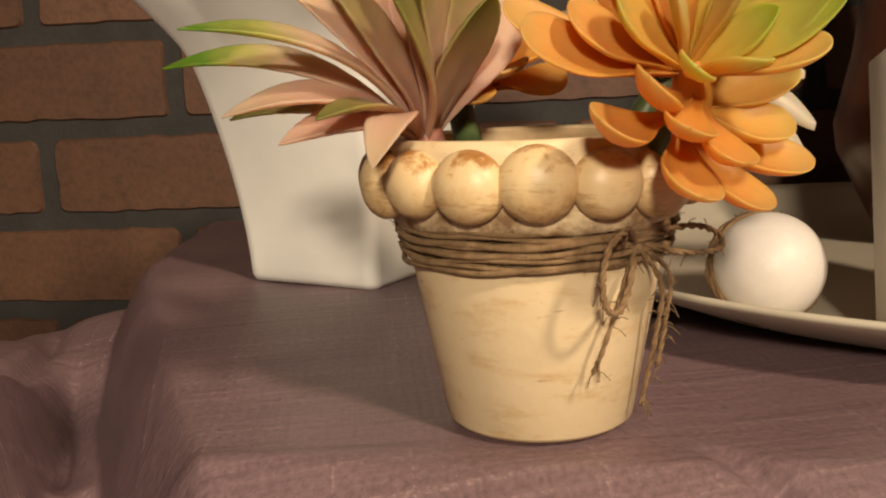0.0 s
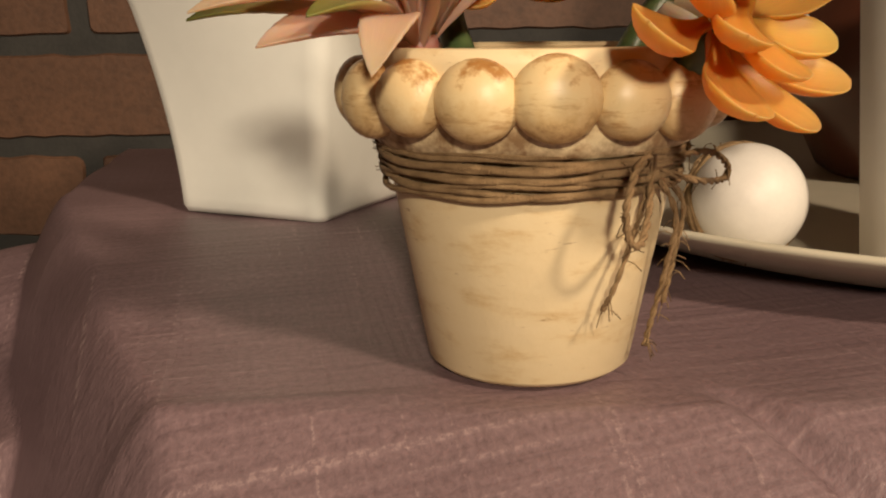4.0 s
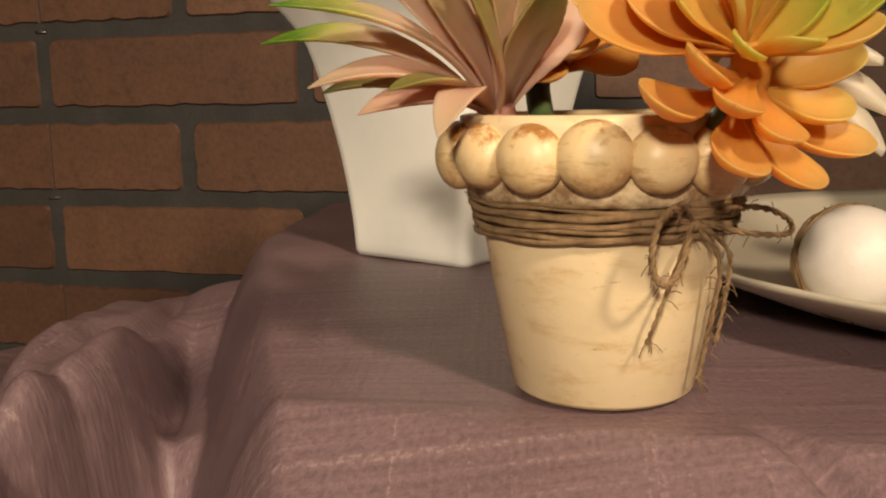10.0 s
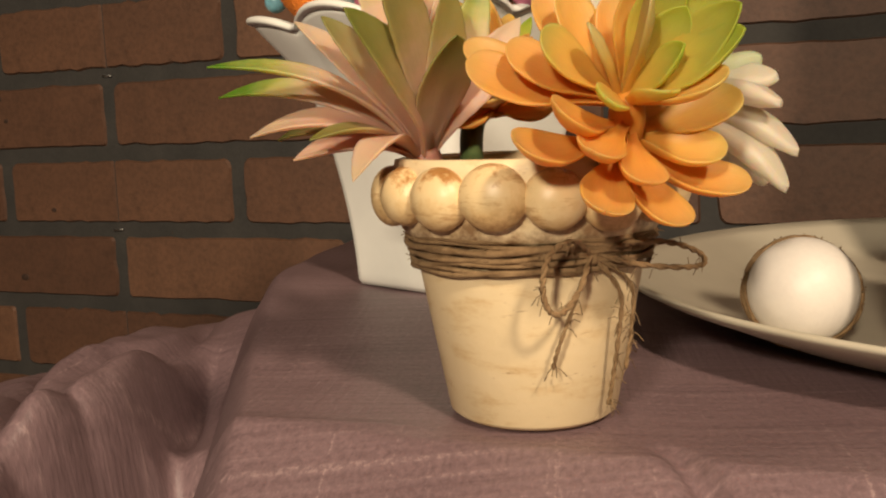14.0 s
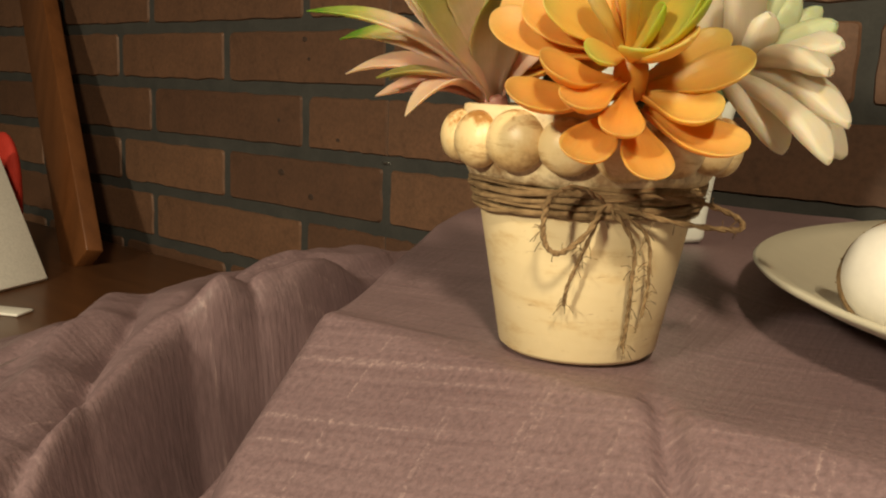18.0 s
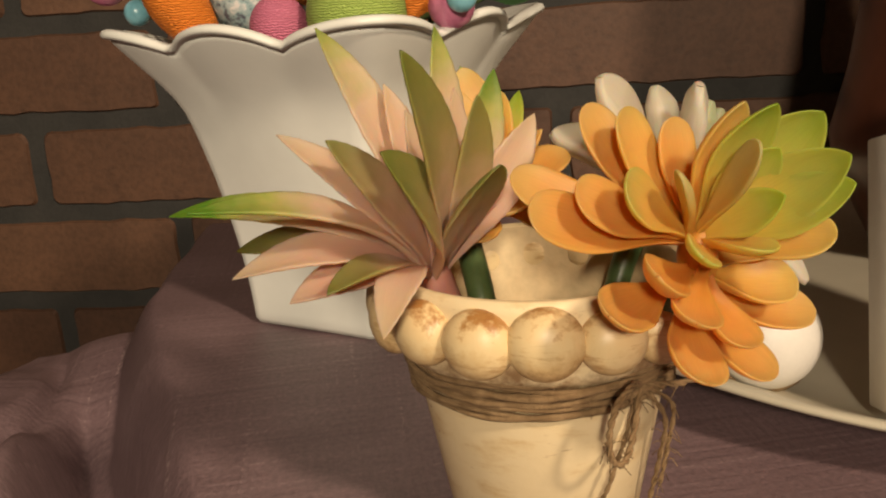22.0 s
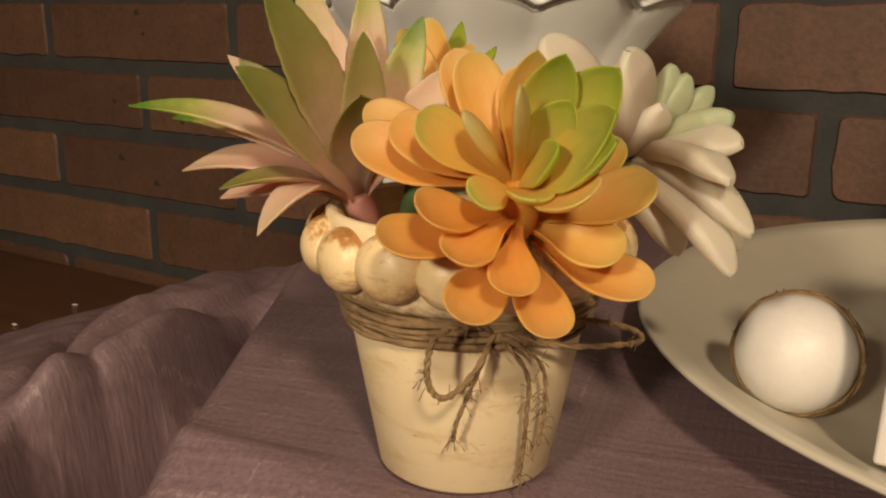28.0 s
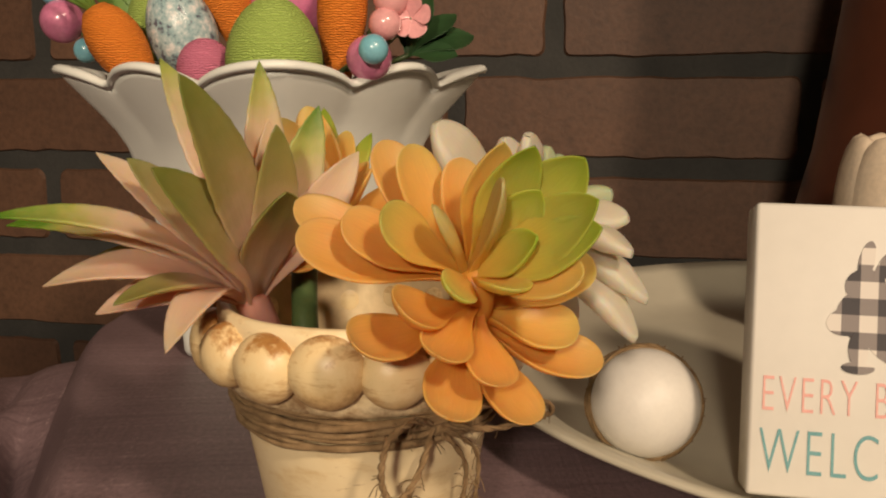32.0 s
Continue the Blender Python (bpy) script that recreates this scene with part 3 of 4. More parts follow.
def leaf(parent, name, foot, tip, face, width, kind, material, sag=0.08, cup=0.2, thick=0.0016, teeth=0.0):
    """One leaf or petal: a curved, cupped blade with thickness, from its foot to its tip."""
    origin = Vector(parent.location)
    foot, tip = Vector(foot), Vector(tip)
    ax = tip - foot
    side = ax.cross(Vector(face)).normalized()
    n = side.cross(ax).normalized()
    ns, nu = 26, 10
    bm = bmesh.new()
    uvl = bm.loops.layers.uv.new("blade")
    twist = random.uniform(-0.10, 0.10)
    top, low, par = [], [], {}
    for i in range(ns + 1):
        s = i / ns
        s = 1 - (1 - s) ** 1.5
        mid = foot + ax * s + n * (sag * ax.length * 4 * s * (1 - s)) - n * (0.25 * sag * ax.length * s * s)
        w = 0.5 * width * max(width_at(kind, s), 0.02)
        bowl = max(0.0, (s - 0.55) / 0.45) ** 3
        w *= 1 + teeth * (1 if i % 2 else -1) * (0 < i < ns)
        across = (side + n * twist * s).normalized()
        rt, rl = [], []
        for j in range(nu + 1):
            u = math.sin(math.pi * (j / nu - 0.5))
            up = cup * width * ((1 - (1 - abs(u) ** 2.6) * (1 - bowl)) * (0.4 + 0.6 * s) - 0.5 * bowl)
            edge = math.sqrt(max(0.0, 1 - u ** 4))
            th = thick * edge * (0.25 + 0.75 * min(1, 4 * (1 - s) + 0.1))
            p = mid + across * (w * u) + n * up - origin
            a = bm.verts.new(p + n * th * 0.5)
            par[a] = (0.5 + 0.5 * u, s)
            rt.append(a)
            if j in (0, nu):
                rl.append(a)
            else:
                c = bm.verts.new(p - n * th * 0.5)
                par[c] = (0.5 + 0.5 * u, s)
                rl.append(c)
        top.append(rt)
        low.append(rl)
    for i in range(ns):
        for j in range(nu):
            bm.faces.new((top[i][j], top[i][j + 1], top[i + 1][j + 1], top[i + 1][j]))
            bm.faces.new((low[i][j], low[i + 1][j], low[i + 1][j + 1], low[i][j + 1]))
    for f in bm.faces:
        for l in f.loops:
            l[uvl].uv = par[l.vert]
    bmesh.ops.recalc_face_normals(bm, faces=bm.faces)
    return part(name, bm, material, parent)


def toward(c, tip, k):
    return tuple(Vector(c) + (Vector(tip) - Vector(c)).normalized() * k)


# long-leaved pink succulent
C = (0.0325, 0.4020, 0.2670)
pink = thing("pink_succulent", C, "artificial pink succulent with long green-tipped leaves in the pot", "artificial flower")
LOW, HIGH = (-0.12, -0.50, 0.86), (0.60, -0.60, 0.53)
for tip, w, m, sag, face in (((-0.0303, 0.3927, 0.2890), 0.0105, P_GREENTIP, 0.14, LOW), ((-0.0133, 0.3640, 0.2957), 0.0100, P_GREENTIP, 0.12, LOW), ((-0.0200, 0.4080, 0.2750), 0.0120, P_OLIVE, 0.12, LOW),
                             ((-0.0111, 0.3784, 0.2764), 0.0130, P_PALE, 0.15, LOW), ((0.0011, 0.3803, 0.2689), 0.0140, P_BLUSH, 0.12, LOW), ((0.0132, 0.3686, 0.2749), 0.0100, P_OLIVE, 0.12, LOW),
                             ((0.0245, 0.3695, 0.2645), 0.0120, P_PALE, 0.24, LOW), ((0.0008, 0.3862, 0.3075), 0.0105, P_PALE, 0.08, HIGH), ((0.0141, 0.3770, 0.3068), 0.0120, P_DUSK, 0.06, HIGH),
                             ((0.0291, 0.3607, 0.3062), 0.0150, P_OLIVE, 0.08, HIGH), ((0.0064, 0.4101, 0.3303), 0.0125, P_GREENTIP, 0.06, HIGH), ((0.0336, 0.3661, 0.3255), 0.0150, P_OLIVE, 0.06, HIGH),
                             ((0.0366, 0.4028, 0.3291), 0.0120, P_GREENTIP, 0.05, HIGH), ((0.0498, 0.4084, 0.3180), 0.0125, P_GREENTIP, 0.05, HIGH), ((0.0470, 0.3860, 0.3140), 0.0120, P_OLIVE, 0.05, HIGH),
                             ((0.0594, 0.4105, 0.3064), 0.0125, P_PALE, 0.08, HIGH), ((0.0506, 0.3789, 0.3004), 0.0175, P_DUSK, -0.05, HIGH), ((0.0230, 0.4050, 0.3160), 0.0110, P_PALE, 0.04, HIGH),
                             ((0.0300, 0.3900, 0.3110), 0.0110, P_PALE, 0.04, HIGH), ((0.0410, 0.3960, 0.3150), 0.0100, P_PALE, 0.04, HIGH)):
    leaf(pink, "leaf", toward(C, tip, 0.002), tip, face, w, "point" if m in (P_OLIVE, P_DUSK) else "lance", m, sag + 0.03, 0.14, 0.0018, 0.022)
part("stalk", tube(smooth_curve([(0.005, 0.006, -0.022), (0.003, 0.003, -0.010), (-0.0005, -0.0005, 0.003)]), 0.0045, 12), P_BLUSH, pink)

# broad orange succulent
C = (0.0930, 0.3810, 0.2735)
orange = thing("orange_succulent", C, "artificial orange succulent with spoon petals and lime heart in the pot", "artificial flower")
AX = (0.50, -0.66, 0.56)
# the outer whorl, low on the stalk
for tip, w, m, sag, lift in (((0.0713, 0.3564, 0.2703), 0.0128, P_ORANGE, -0.10, -0.003), ((0.0915, 0.3590, 0.2541), 0.0135, P_ORANGE, -0.10, -0.004), ((0.1077, 0.3714, 0.2501), 0.0128, P_ORANGE, -0.10, -0.004),
                             ((0.1012, 0.3634, 0.2605), 0.0115, P_ORANGE, -0.10, 0.002), ((0.0807, 0.3565, 0.2784), 0.0118, P_ORANGE, -0.08, 0.001), ((0.0890, 0.3575, 0.2680), 0.0118, P_ORANGE, -0.10, 0.003),
                             ((0.1164, 0.3870, 0.2669), 0.0130, P_AMBER, -0.10, -0.001), ((0.1215, 0.3915, 0.2580), 0.0135, P_ORANGE, -0.10, -0.005), ((0.1190, 0.3990, 0.2809), 0.0140, P_AMBER, -0.08, -0.003),
                             ((0.1050, 0.4100, 0.2880), 0.0118, P_AMBER, -0.08, 0.0)):
    f = Vector(toward(C, tip, 0.003)) + Vector(AX).normalized() * lift
    leaf(orange, "petal", f, tip, (0.40, -0.52, 0.74), w, "spoon", m, sag, 0.32, 0.0024)
# the upper whorl
H1 = (0.0926, 0.3803, 0.2805)
for tip, w, m, sag, kind in (((0.0531, 0.3793, 0.2960), 0.0128, P_ORANGE, -0.08, "spoon"), ((0.0565, 0.3690, 0.2905), 0.0135, P_ORANGE, -0.08, "spoon"), ((0.0662, 0.3703, 0.2944), 0.0130, P_ORANGE, -0.06, "spoon"),
                             ((0.0758, 0.3654, 0.2971), 0.0118, P_LIMEEDGE, -0.04, "spoon"), ((0.0698, 0.3912, 0.3092), 0.0130, P_ORANGE, -0.08, "spoon"), ((0.0774, 0.3850, 0.3093), 0.0125, P_AMBER, -0.08, "spoon"),
                             ((0.0889, 0.3880, 0.3067), 0.0105, P_ORANGE, -0.05, "spoon"), ((0.0885, 0.3655, 0.2990), 0.0062, P_DULL, -0.03, "spoon"), ((0.1035, 0.3625, 0.3045), 0.0080, P_DULL, -0.03, "spoon"),
                             ((0.1005, 0.3730, 0.3122), 0.0120, P_AMBER, -0.08, "point"), ((0.1073, 0.3730, 0.3116), 0.0130, P_LIME, -0.08, "point"), ((0.1181, 0.3770, 0.3084), 0.0165, P_LIME, -0.06, "point"),
                             ((0.1220, 0.3680, 0.3004), 0.0145, P_LIME, -0.05, "point"), ((0.1228, 0.3665, 0.2945), 0.0135, P_LIME, -0.03, "point"), ((0.1187, 0.3640, 0.2837), 0.0130, P_AMBER, -0.02, "spoon"),
                             ((0.1150, 0.3720, 0.2890), 0.0115, P_LIMEEDGE, -0.03, "spoon"), ((0.1090, 0.3745, 0.3020), 0.0120, P_LIME, -0.04, "point"), ((0.1098, 0.3680, 0.2925), 0.0100, P_LIME, -0.02, "point"),
                             ((0.0915, 0.3620, 0.2810), 0.0095, P_LIMEEDGE, 0.02, "spoon"), ((0.1065, 0.3635, 0.2815), 0.0100, P_LIMEEDGE, 0.02, "spoon")):
    leaf(orange, "petal", toward(H1, tip, 0.002), tip, (-0.85, -0.45, 0.2) if m is P_DULL else AX, w, kind, m, sag, 0.22, 0.0021)
bm = bmesh.new()
bmesh.ops.create_uvsphere(bm, u_segments=16, v_segments=12, radius=0.0046, matrix=Matrix.Translation((0.001, -0.001, 0.0035)) @ Matrix.Diagonal((1, 1, 1.7, 1)))
part("heart", bm, P_AMBER, orange)
part("stalk", tube(smooth_curve([(-0.012, 0.020, -0.030), (-0.006, 0.010, -0.014), (-0.001, 0.003, -0.003)]), 0.0040, 10), M_STEM, orange)

# cream succulent
C = (0.0983, 0.4445, 0.2827)
cream = thing("cream_succulent", C, "artificial cream succulent with plump petals and pale green heart", "artificial flower")
AX = (0.75, -0.45, 0.35)
for foot, tip, w, m, sag in (((0.0877, 0.4408, 0.2855), (0.0762, 0.4260, 0.3130), 0.0165, P_CREAM, 0.06), ((0.0958, 0.4445, 0.2857), (0.0927, 0.4445, 0.3085), 0.0130, P_CREAM, 0.06),
                             ((0.0957, 0.4408, 0.2855), (0.1012, 0.4220, 0.3100), 0.0160, P_CREAM, 0.06), ((0.0999, 0.4464, 0.2837), (0.1049, 0.4467, 0.3059), 0.0085, P_MINT, 0.05),
                             ((0.1019, 0.4464, 0.2847), (0.1134, 0.4562, 0.2996), 0.0075, P_MINT, 0.05), ((0.1019, 0.4464, 0.2827), (0.1234, 0.4415, 0.2938), 0.0100, P_MINT, 0.06),
                             ((0.1009, 0.4464, 0.2817), (0.1280, 0.4345, 0.2874), 0.0115, P_CREAM, 0.06), ((0.0998, 0.4436, 0.2806), (0.1290, 0.4230, 0.2800), 0.0120, P_CREAM, 0.10),
                             ((0.0978, 0.4436, 0.2786), (0.1338, 0.4289, 0.2665), 0.0110, P_CREAM, 0.12), ((0.0978, 0.4427, 0.2776), (0.1255, 0.4560, 0.2560), 0.0125, P_CREAM, 0.12),
                             ((0.0977, 0.4408, 0.2765), (0.1312, 0.4250, 0.2565), 0.0120, P_CREAM, 0.12), ((0.0937, 0.4408, 0.2755), (0.1146, 0.4352, 0.2572), 0.0120, P_CREAM, 0.12),
                             ((0.0938, 0.4427, 0.2826), (0.1075, 0.4324, 0.2961), 0.0110, P_CREAM, 0.06), ((0.0999, 0.4473, 0.2848), (0.1089, 0.4483, 0.3033), 0.0080, P_MINT, 0.05),
                             ((0.0897, 0.4417, 0.2835), (0.0636, 0.4362, 0.2978), 0.0115, P_CREAM, 0.08), ((0.0959, 0.4464, 0.2777), (0.1080, 0.4640, 0.2650), 0.0110, P_CREAM, 0.10)):
    leaf(cream, "petal", foot, tip, AX, w * 1.2, "plump", m, sag, 0.06, 0.0066)
part("stalk", tube(smooth_curve([(-0.022, -0.016, -0.045), (-0.014, -0.008, -0.020), (0, 0, 0)]), 0.0036, 10), M_STEM, cream)

# small orange and yellow succulent behind
C = (0.0492, 0.4203, 0.2816)
yellow = thing("small_orange_succulent", C, "small artificial orange succulent with yellow buds behind the others", "artificial flower")
AX = (-0.1, -0.55, 0.83)
for foot, tip, w, m, kind in (((0.0492, 0.4203, 0.2886), (0.0337, 0.4217, 0.3141), 0.0110, P_AMBER, "plump"), ((0.0492, 0.4222, 0.2907), (0.0403, 0.4259, 0.3173), 0.0120, P_AMBER, "plump"),
                              ((0.0493, 0.4259, 0.2888), (0.0384, 0.4473, 0.3163), 0.0070, P_LIME, "lance"), ((0.0493, 0.4259, 0.2888), (0.0495, 0.4343, 0.3102), 0.0095, P_AMBER, "plump"),
                              ((0.0513, 0.4259, 0.2888), (0.0552, 0.4390, 0.3094), 0.0060, P_LIME, "lance"), ((0.0492, 0.4203, 0.2826), (0.0592, 0.4222, 0.3027), 0.0110, P_ORANGE, "lance"),
                              ((0.0492, 0.4203, 0.2826), (0.0613, 0.4175, 0.3014), 0.0080, P_ORANGE, "lance"), ((0.0491, 0.4184, 0.2805), (0.0359, 0.4082, 0.2795), 0.0140, P_ORANGE, "spoon"),
                              ((0.0492, 0.4203, 0.2806), (0.0674, 0.4296, 0.2935), 0.0120, P_ORANGE, "spoon"), ((0.0491, 0.4184, 0.2795), (0.0680, 0.4119, 0.2792), 0.0130, P_ORANGE, "spoon"),
                              ((0.0481, 0.4175, 0.2794), (0.0418, 0.4034, 0.2754), 0.0130, P_ORANGE, "spoon"), ((0.0491, 0.4175, 0.2814), (0.0548, 0.4024, 0.2829), 0.0130, P_ORANGE, "spoon"),
                              ((0.0472, 0.4203, 0.2826), (0.0321, 0.4175, 0.2984), 0.0120, P_ORANGE, "spoon"), ((0.0452, 0.4222, 0.2847), (0.0293, 0.4231, 0.3057), 0.0090, P_AMBER, "plump")):
    leaf(yellow, "petal", foot, tip, AX, w, kind, m, 0.06, 0.18, 0.0020)
part("stalk", tube([(Vector(p) - Vector(C)) for p in smooth_curve([(0.0458, 0.4034, 0.2349), (0.0441, 0.4091, 0.2581), (0.0393, 0.4250, 0.2758), (0.0452, 0.4212, 0.2826)])], 0.0036, 12), M_STEM, yellow)

# ---- twine bow on the pot ----
bow = thing("twine_bow", (0.0824, 0.3924, 0.2404), "frayed brown jute twine tied in a bow round the pot", "bow")


def cord(name, points, r=0.0011, fuzz=0):
    """A two-ply cord through the points given, in world places, with loose fibres."""
    line = [p - Vector(bow.location) for p in smooth_curve(points, 10)]
    bm = bmesh.new()
    for ph in (0, math.pi):
        pts = []
        for i, p in enumerate(line):
            d = (line[min(i + 1, len(line) - 1)] - line[max(i - 1, 0)]).normalized()
            s = d.orthogonal().normalized()
            t = d.cross(s)
            pts.append(p + 0.55 * r * (s * math.cos(i * 0.9 + ph) + t * math.sin(i * 0.9 + ph)))
        tube(pts, r * 0.72, 6, bm)
    made = part(name, bm, M_TWINE, bow)
    rnd = random.Random(len(points) + int(fuzz * 7))
    bm = bmesh.new()
    for _ in range(fuzz):
        p = rnd.choice(line)
        q = Vector((rnd.gauss(0, 1), rnd.gauss(0, 1), rnd.gauss(-0.4, 1))).normalized()
        tube([p, p + q * 0.0022, p + q * 0.0040 + Vector((0, 0, -0.0012))], 0.00014, 3, bm)
    part("fuzz", bm, M_TWINE, made)["kind"] = "stuff"
    return made


K = (0.0826, 0.3912, 0.2420)
cord("loop", [K, (0.0800, 0.3800, 0.2465), (0.0757, 0.3742, 0.2440), (0.0738, 0.3736, 0.2365), (0.0748, 0.3745, 0.2300), (0.0778, 0.3775, 0.2285), (0.0808, 0.3850, 0.2335), K], 0.00075, 18)
cord("loop", [K, (0.0925, 0.3990, 0.2440), (0.1010, 0.4110, 0.2425), (0.1075, 0.4210, 0.2385), (0.1088, 0.4240, 0.2350), (0.1050, 0.4190, 0.2345), (0.0950, 0.4020, 0.2375), K], 0.00075, 18)
cord("tail", [K, (0.0893, 0.3959, 0.2309), (0.0883, 0.3984, 0.2179), (0.0863, 0.4009, 0.2059), (0.0848, 0.4019, 0.1979)], 0.00062, 22)
cord("tail", [K, (0.0793, 0.3884, 0.2309), (0.0748, 0.3864, 0.2179), (0.0723, 0.3884, 0.2109)], 0.00055, 16)
cord("tail", [K, (0.0915, 0.3990, 0.2330), (0.0912, 0.4030, 0.2200), (0.0893, 0.4040, 0.2080)], 0.00055, 22)
bm = bmesh.new()
bmesh.ops.create_uvsphere(bm, u_segments=14, v_segments=10, radius=0.0022, matrix=Matrix.Diagonal((1.1, 0.9, 0.85, 1)))
part("knot", bm, M_TWINE, bow)

# ---- twine nest round the ball ----
nest = thing("twine_ring", (0.1366, 0.4899, 0.2160), "thin ragged brown twine wound round the white ball", "twine")
RING = Vector((0.10, -0.93, 0.34)).to_track_quat("Z", "Y").to_matrix().to_4x4()
for k in range(3):
    pts = []
    for i in range(61):
        a = 2 * math.pi * i / 60
        r = 0.0188 + 0.0004 * math.sin(7 * a + k * 2.1) + 0.0003 * k
        pts.append(RING @ Vector((r * math.cos(a), r * math.sin(a), -0.0022 - 0.0013 * k + 0.0008 * math.sin(4 * a + k))))
    part("twine_turn", tube(pts, 0.0010, 5), M_TWINE, nest)
bm = bmesh.new()
rnd = random.Random(5)
for _ in range(260):
    a = rnd.uniform(0, 2 * math.pi)
    v = Vector((0.0187 * math.cos(a), 0.0187 * math.sin(a), -0.0035))
    d = (0.5 * v.normalized() + Vector((rnd.gauss(0, 0.8), rnd.gauss(0, 0.8), rnd.gauss(0, 0.6)))).normalized()
    tube([RING @ v, RING @ (v + d * rnd.uniform(0.0008, 0.0026))], 0.00028, 3, bm)
part("fuzz", bm, M_TWINE, nest)["kind"] = "stuff"

# ---- printing on the sign ----
M_CHECK, nt, b = mat("black_and_white_check_print", 0.7)
v = coords(nt)
sep = nt.nodes.new("ShaderNodeSeparateXYZ")
nt.links.new(v, sep.inputs[0])
bands = []
for axis in (0, 2):
    m1 = nt.nodes.new("ShaderNodeMath")
    m1.operation = "MULTIPLY"
    m1.inputs[1].default_value = 100.0
    nt.links.new(sep.outputs[axis], m1.inputs[0])
    m2 = nt.nodes.new("ShaderNodeMath")
    m2.operation = "FRACT"
    nt.links.new(m1.outputs[0], m2.inputs[0])
    m3 = nt.nodes.new("ShaderNodeMath")
    m3.operation = "GREATER_THAN"
    m3.inputs[1].default_value = 0.5
    nt.links.new(m2.outputs[0], m3.inputs[0])
    bands.append(m3.outputs[0])
m4 = nt.nodes.new("ShaderNodeMath")
nt.links.new(bands[0], m4.inputs[0])
nt.links.new(bands[1], m4.inputs[1])
m5 = nt.nodes.new("ShaderNodeMath")
m5.operation = "MULTIPLY"
m5.inputs[1].default_value = 0.5
nt.links.new(m4.outputs[0], m5.inputs[0])
nt.links.new(ramp(nt, m5.outputs[0], ((0.0, (0.68, 0.63, 0.57)), (0.5, (0.24, 0.21, 0.20)), (1.0, (0.055, 0.05, 0.055)))), b.inputs["Base Color"])

DX, DZ = 0.0015, -0.0045
rabbit = None
for n, (cx, cz, rx, rz, rot) in enumerate(((0.0325, 0.0595, 0.0105, 0.0085, 0), (0.0430, 0.0560, 0.0135, 0.0115, 0), (0.0255, 0.0575, 0.0062, 0.0042, 12), (0.0300, 0.0680, 0.0058, 0.0052, 0),
                                           (0.0300, 0.0755, 0.0022, 0.0062, -12), (0.0355, 0.0745, 0.0022, 0.0060, -30), (0.0285, 0.0495, 0.0028, 0.0055, 0), (0.0285, 0.0440, 0.0046, 0.0018, 0), (0.0450, 0.0450, 0.0085, 0.0022, 0), (0.0570, 0.0570, 0.0030, 0.0030, 0))):
    bm = bmesh.new()
    c, s_ = math.cos(radians(rot)), math.sin(radians(rot))
    y = -0.00020 - 0.00003 * n
    ring = []
    for i in range(36):
        a = 2 * math.pi * i / 36
        x, z = rx * math.cos(a), rz * math.sin(a)
        ring.append(bm.verts.new((DX + cx + x * c - z * s_, y, DZ + cz + x * s_ + z * c)))
    back = [bm.verts.new((q.co.x, 0.0, q.co.z)) for q in ring]
    bm.faces.new(ring)
    for i in range(36):
        bm.faces.new((ring[i], ring[(i + 1) % 36], back[(i + 1) % 36], back[i]))
    bmesh.ops.recalc_face_normals(bm, faces=bm.faces)
    if rabbit:
        part("print_patch", bm, M_CHECK, rabbit, smooth=False)
    else:
        rabbit = part("printed_rabbit", bm, M_CHECK, sign, "black and white checked rabbit print", smooth=False)


def lettering(text, x, z, size, stretch, material, fat):
    cu = bpy.data.curves.new("lettering", "FONT")
    cu.body, cu.size, cu.extrude, cu.offset, cu.space_character = text, size, 0.00012, fat, 1.18
    tmp = bpy.data.objects.new("lettering", cu)
    scene.collection.objects.link(tmp)
    bpy.context.view_layer.update()
    me = bpy.data.meshes.new_from_object(tmp.evaluated_get(bpy.context.evaluated_depsgraph_get()))
    bpy.data.objects.remove(tmp)
    me.transform(Matrix.Translation((x, -0.0002, z)) @ pose(0, 0, 0, 90, 0, 0) @ Matrix.Diagonal((stretch, 1, 1, 1)))
    me.materials.append(material)
    ob = new("lettering", me)
    ob.parent = sign
    return ob


lettering("EVERY BUNNY", 0.0030, 0.0252, 0.0155, 0.56, M_PINKINK, -0.00022)
lettering("WELCOME", 0.0030, 0.0070, 0.0195, 0.58, M_TEALINK, -0.0003)

# ---- dark jug and pale ornament behind the sign ----
M_JUG = speckled("dark_red_brown_glaze", (0.075, 0.022, 0.012), (0.11, 0.034, 0.018), 12, 0.3, 0.1, coat=0.3)
jug = thing("jug", (0.303, 0.676, 0.1940), "dark red-brown glazed jug standing on the plate", "jug")
part("body", lathe(((0, 0.0), (0.060, 0.0), (0.066, 0.004), (0.086, 0.045), (0.088, 0.060), (0.080, 0.095), (0.074, 0.140), (0.068, 0.190), (0.066, 0.200), (0.05, 0.2), (0, 0.2)), 72), M_JUG, jug)
part("neck", lathe(((0.0662, 0.199), (0.060, 0.240), (0.056, 0.30), (0.060, 0.335), (0.057, 0.335), (0.053, 0.30), (0.05, 0.2)), 72), M_JUG, jug)
M_SHELL = speckled("translucent_cream_resin", (0.62, 0.50, 0.37), (0.68, 0.57, 0.44), 60, 0.3, 0.2)
orn = thing("ornament", (0.222, 0.520, 0.1940), "cream petal-shaped resin ornament standing behind the sign", "ornament")
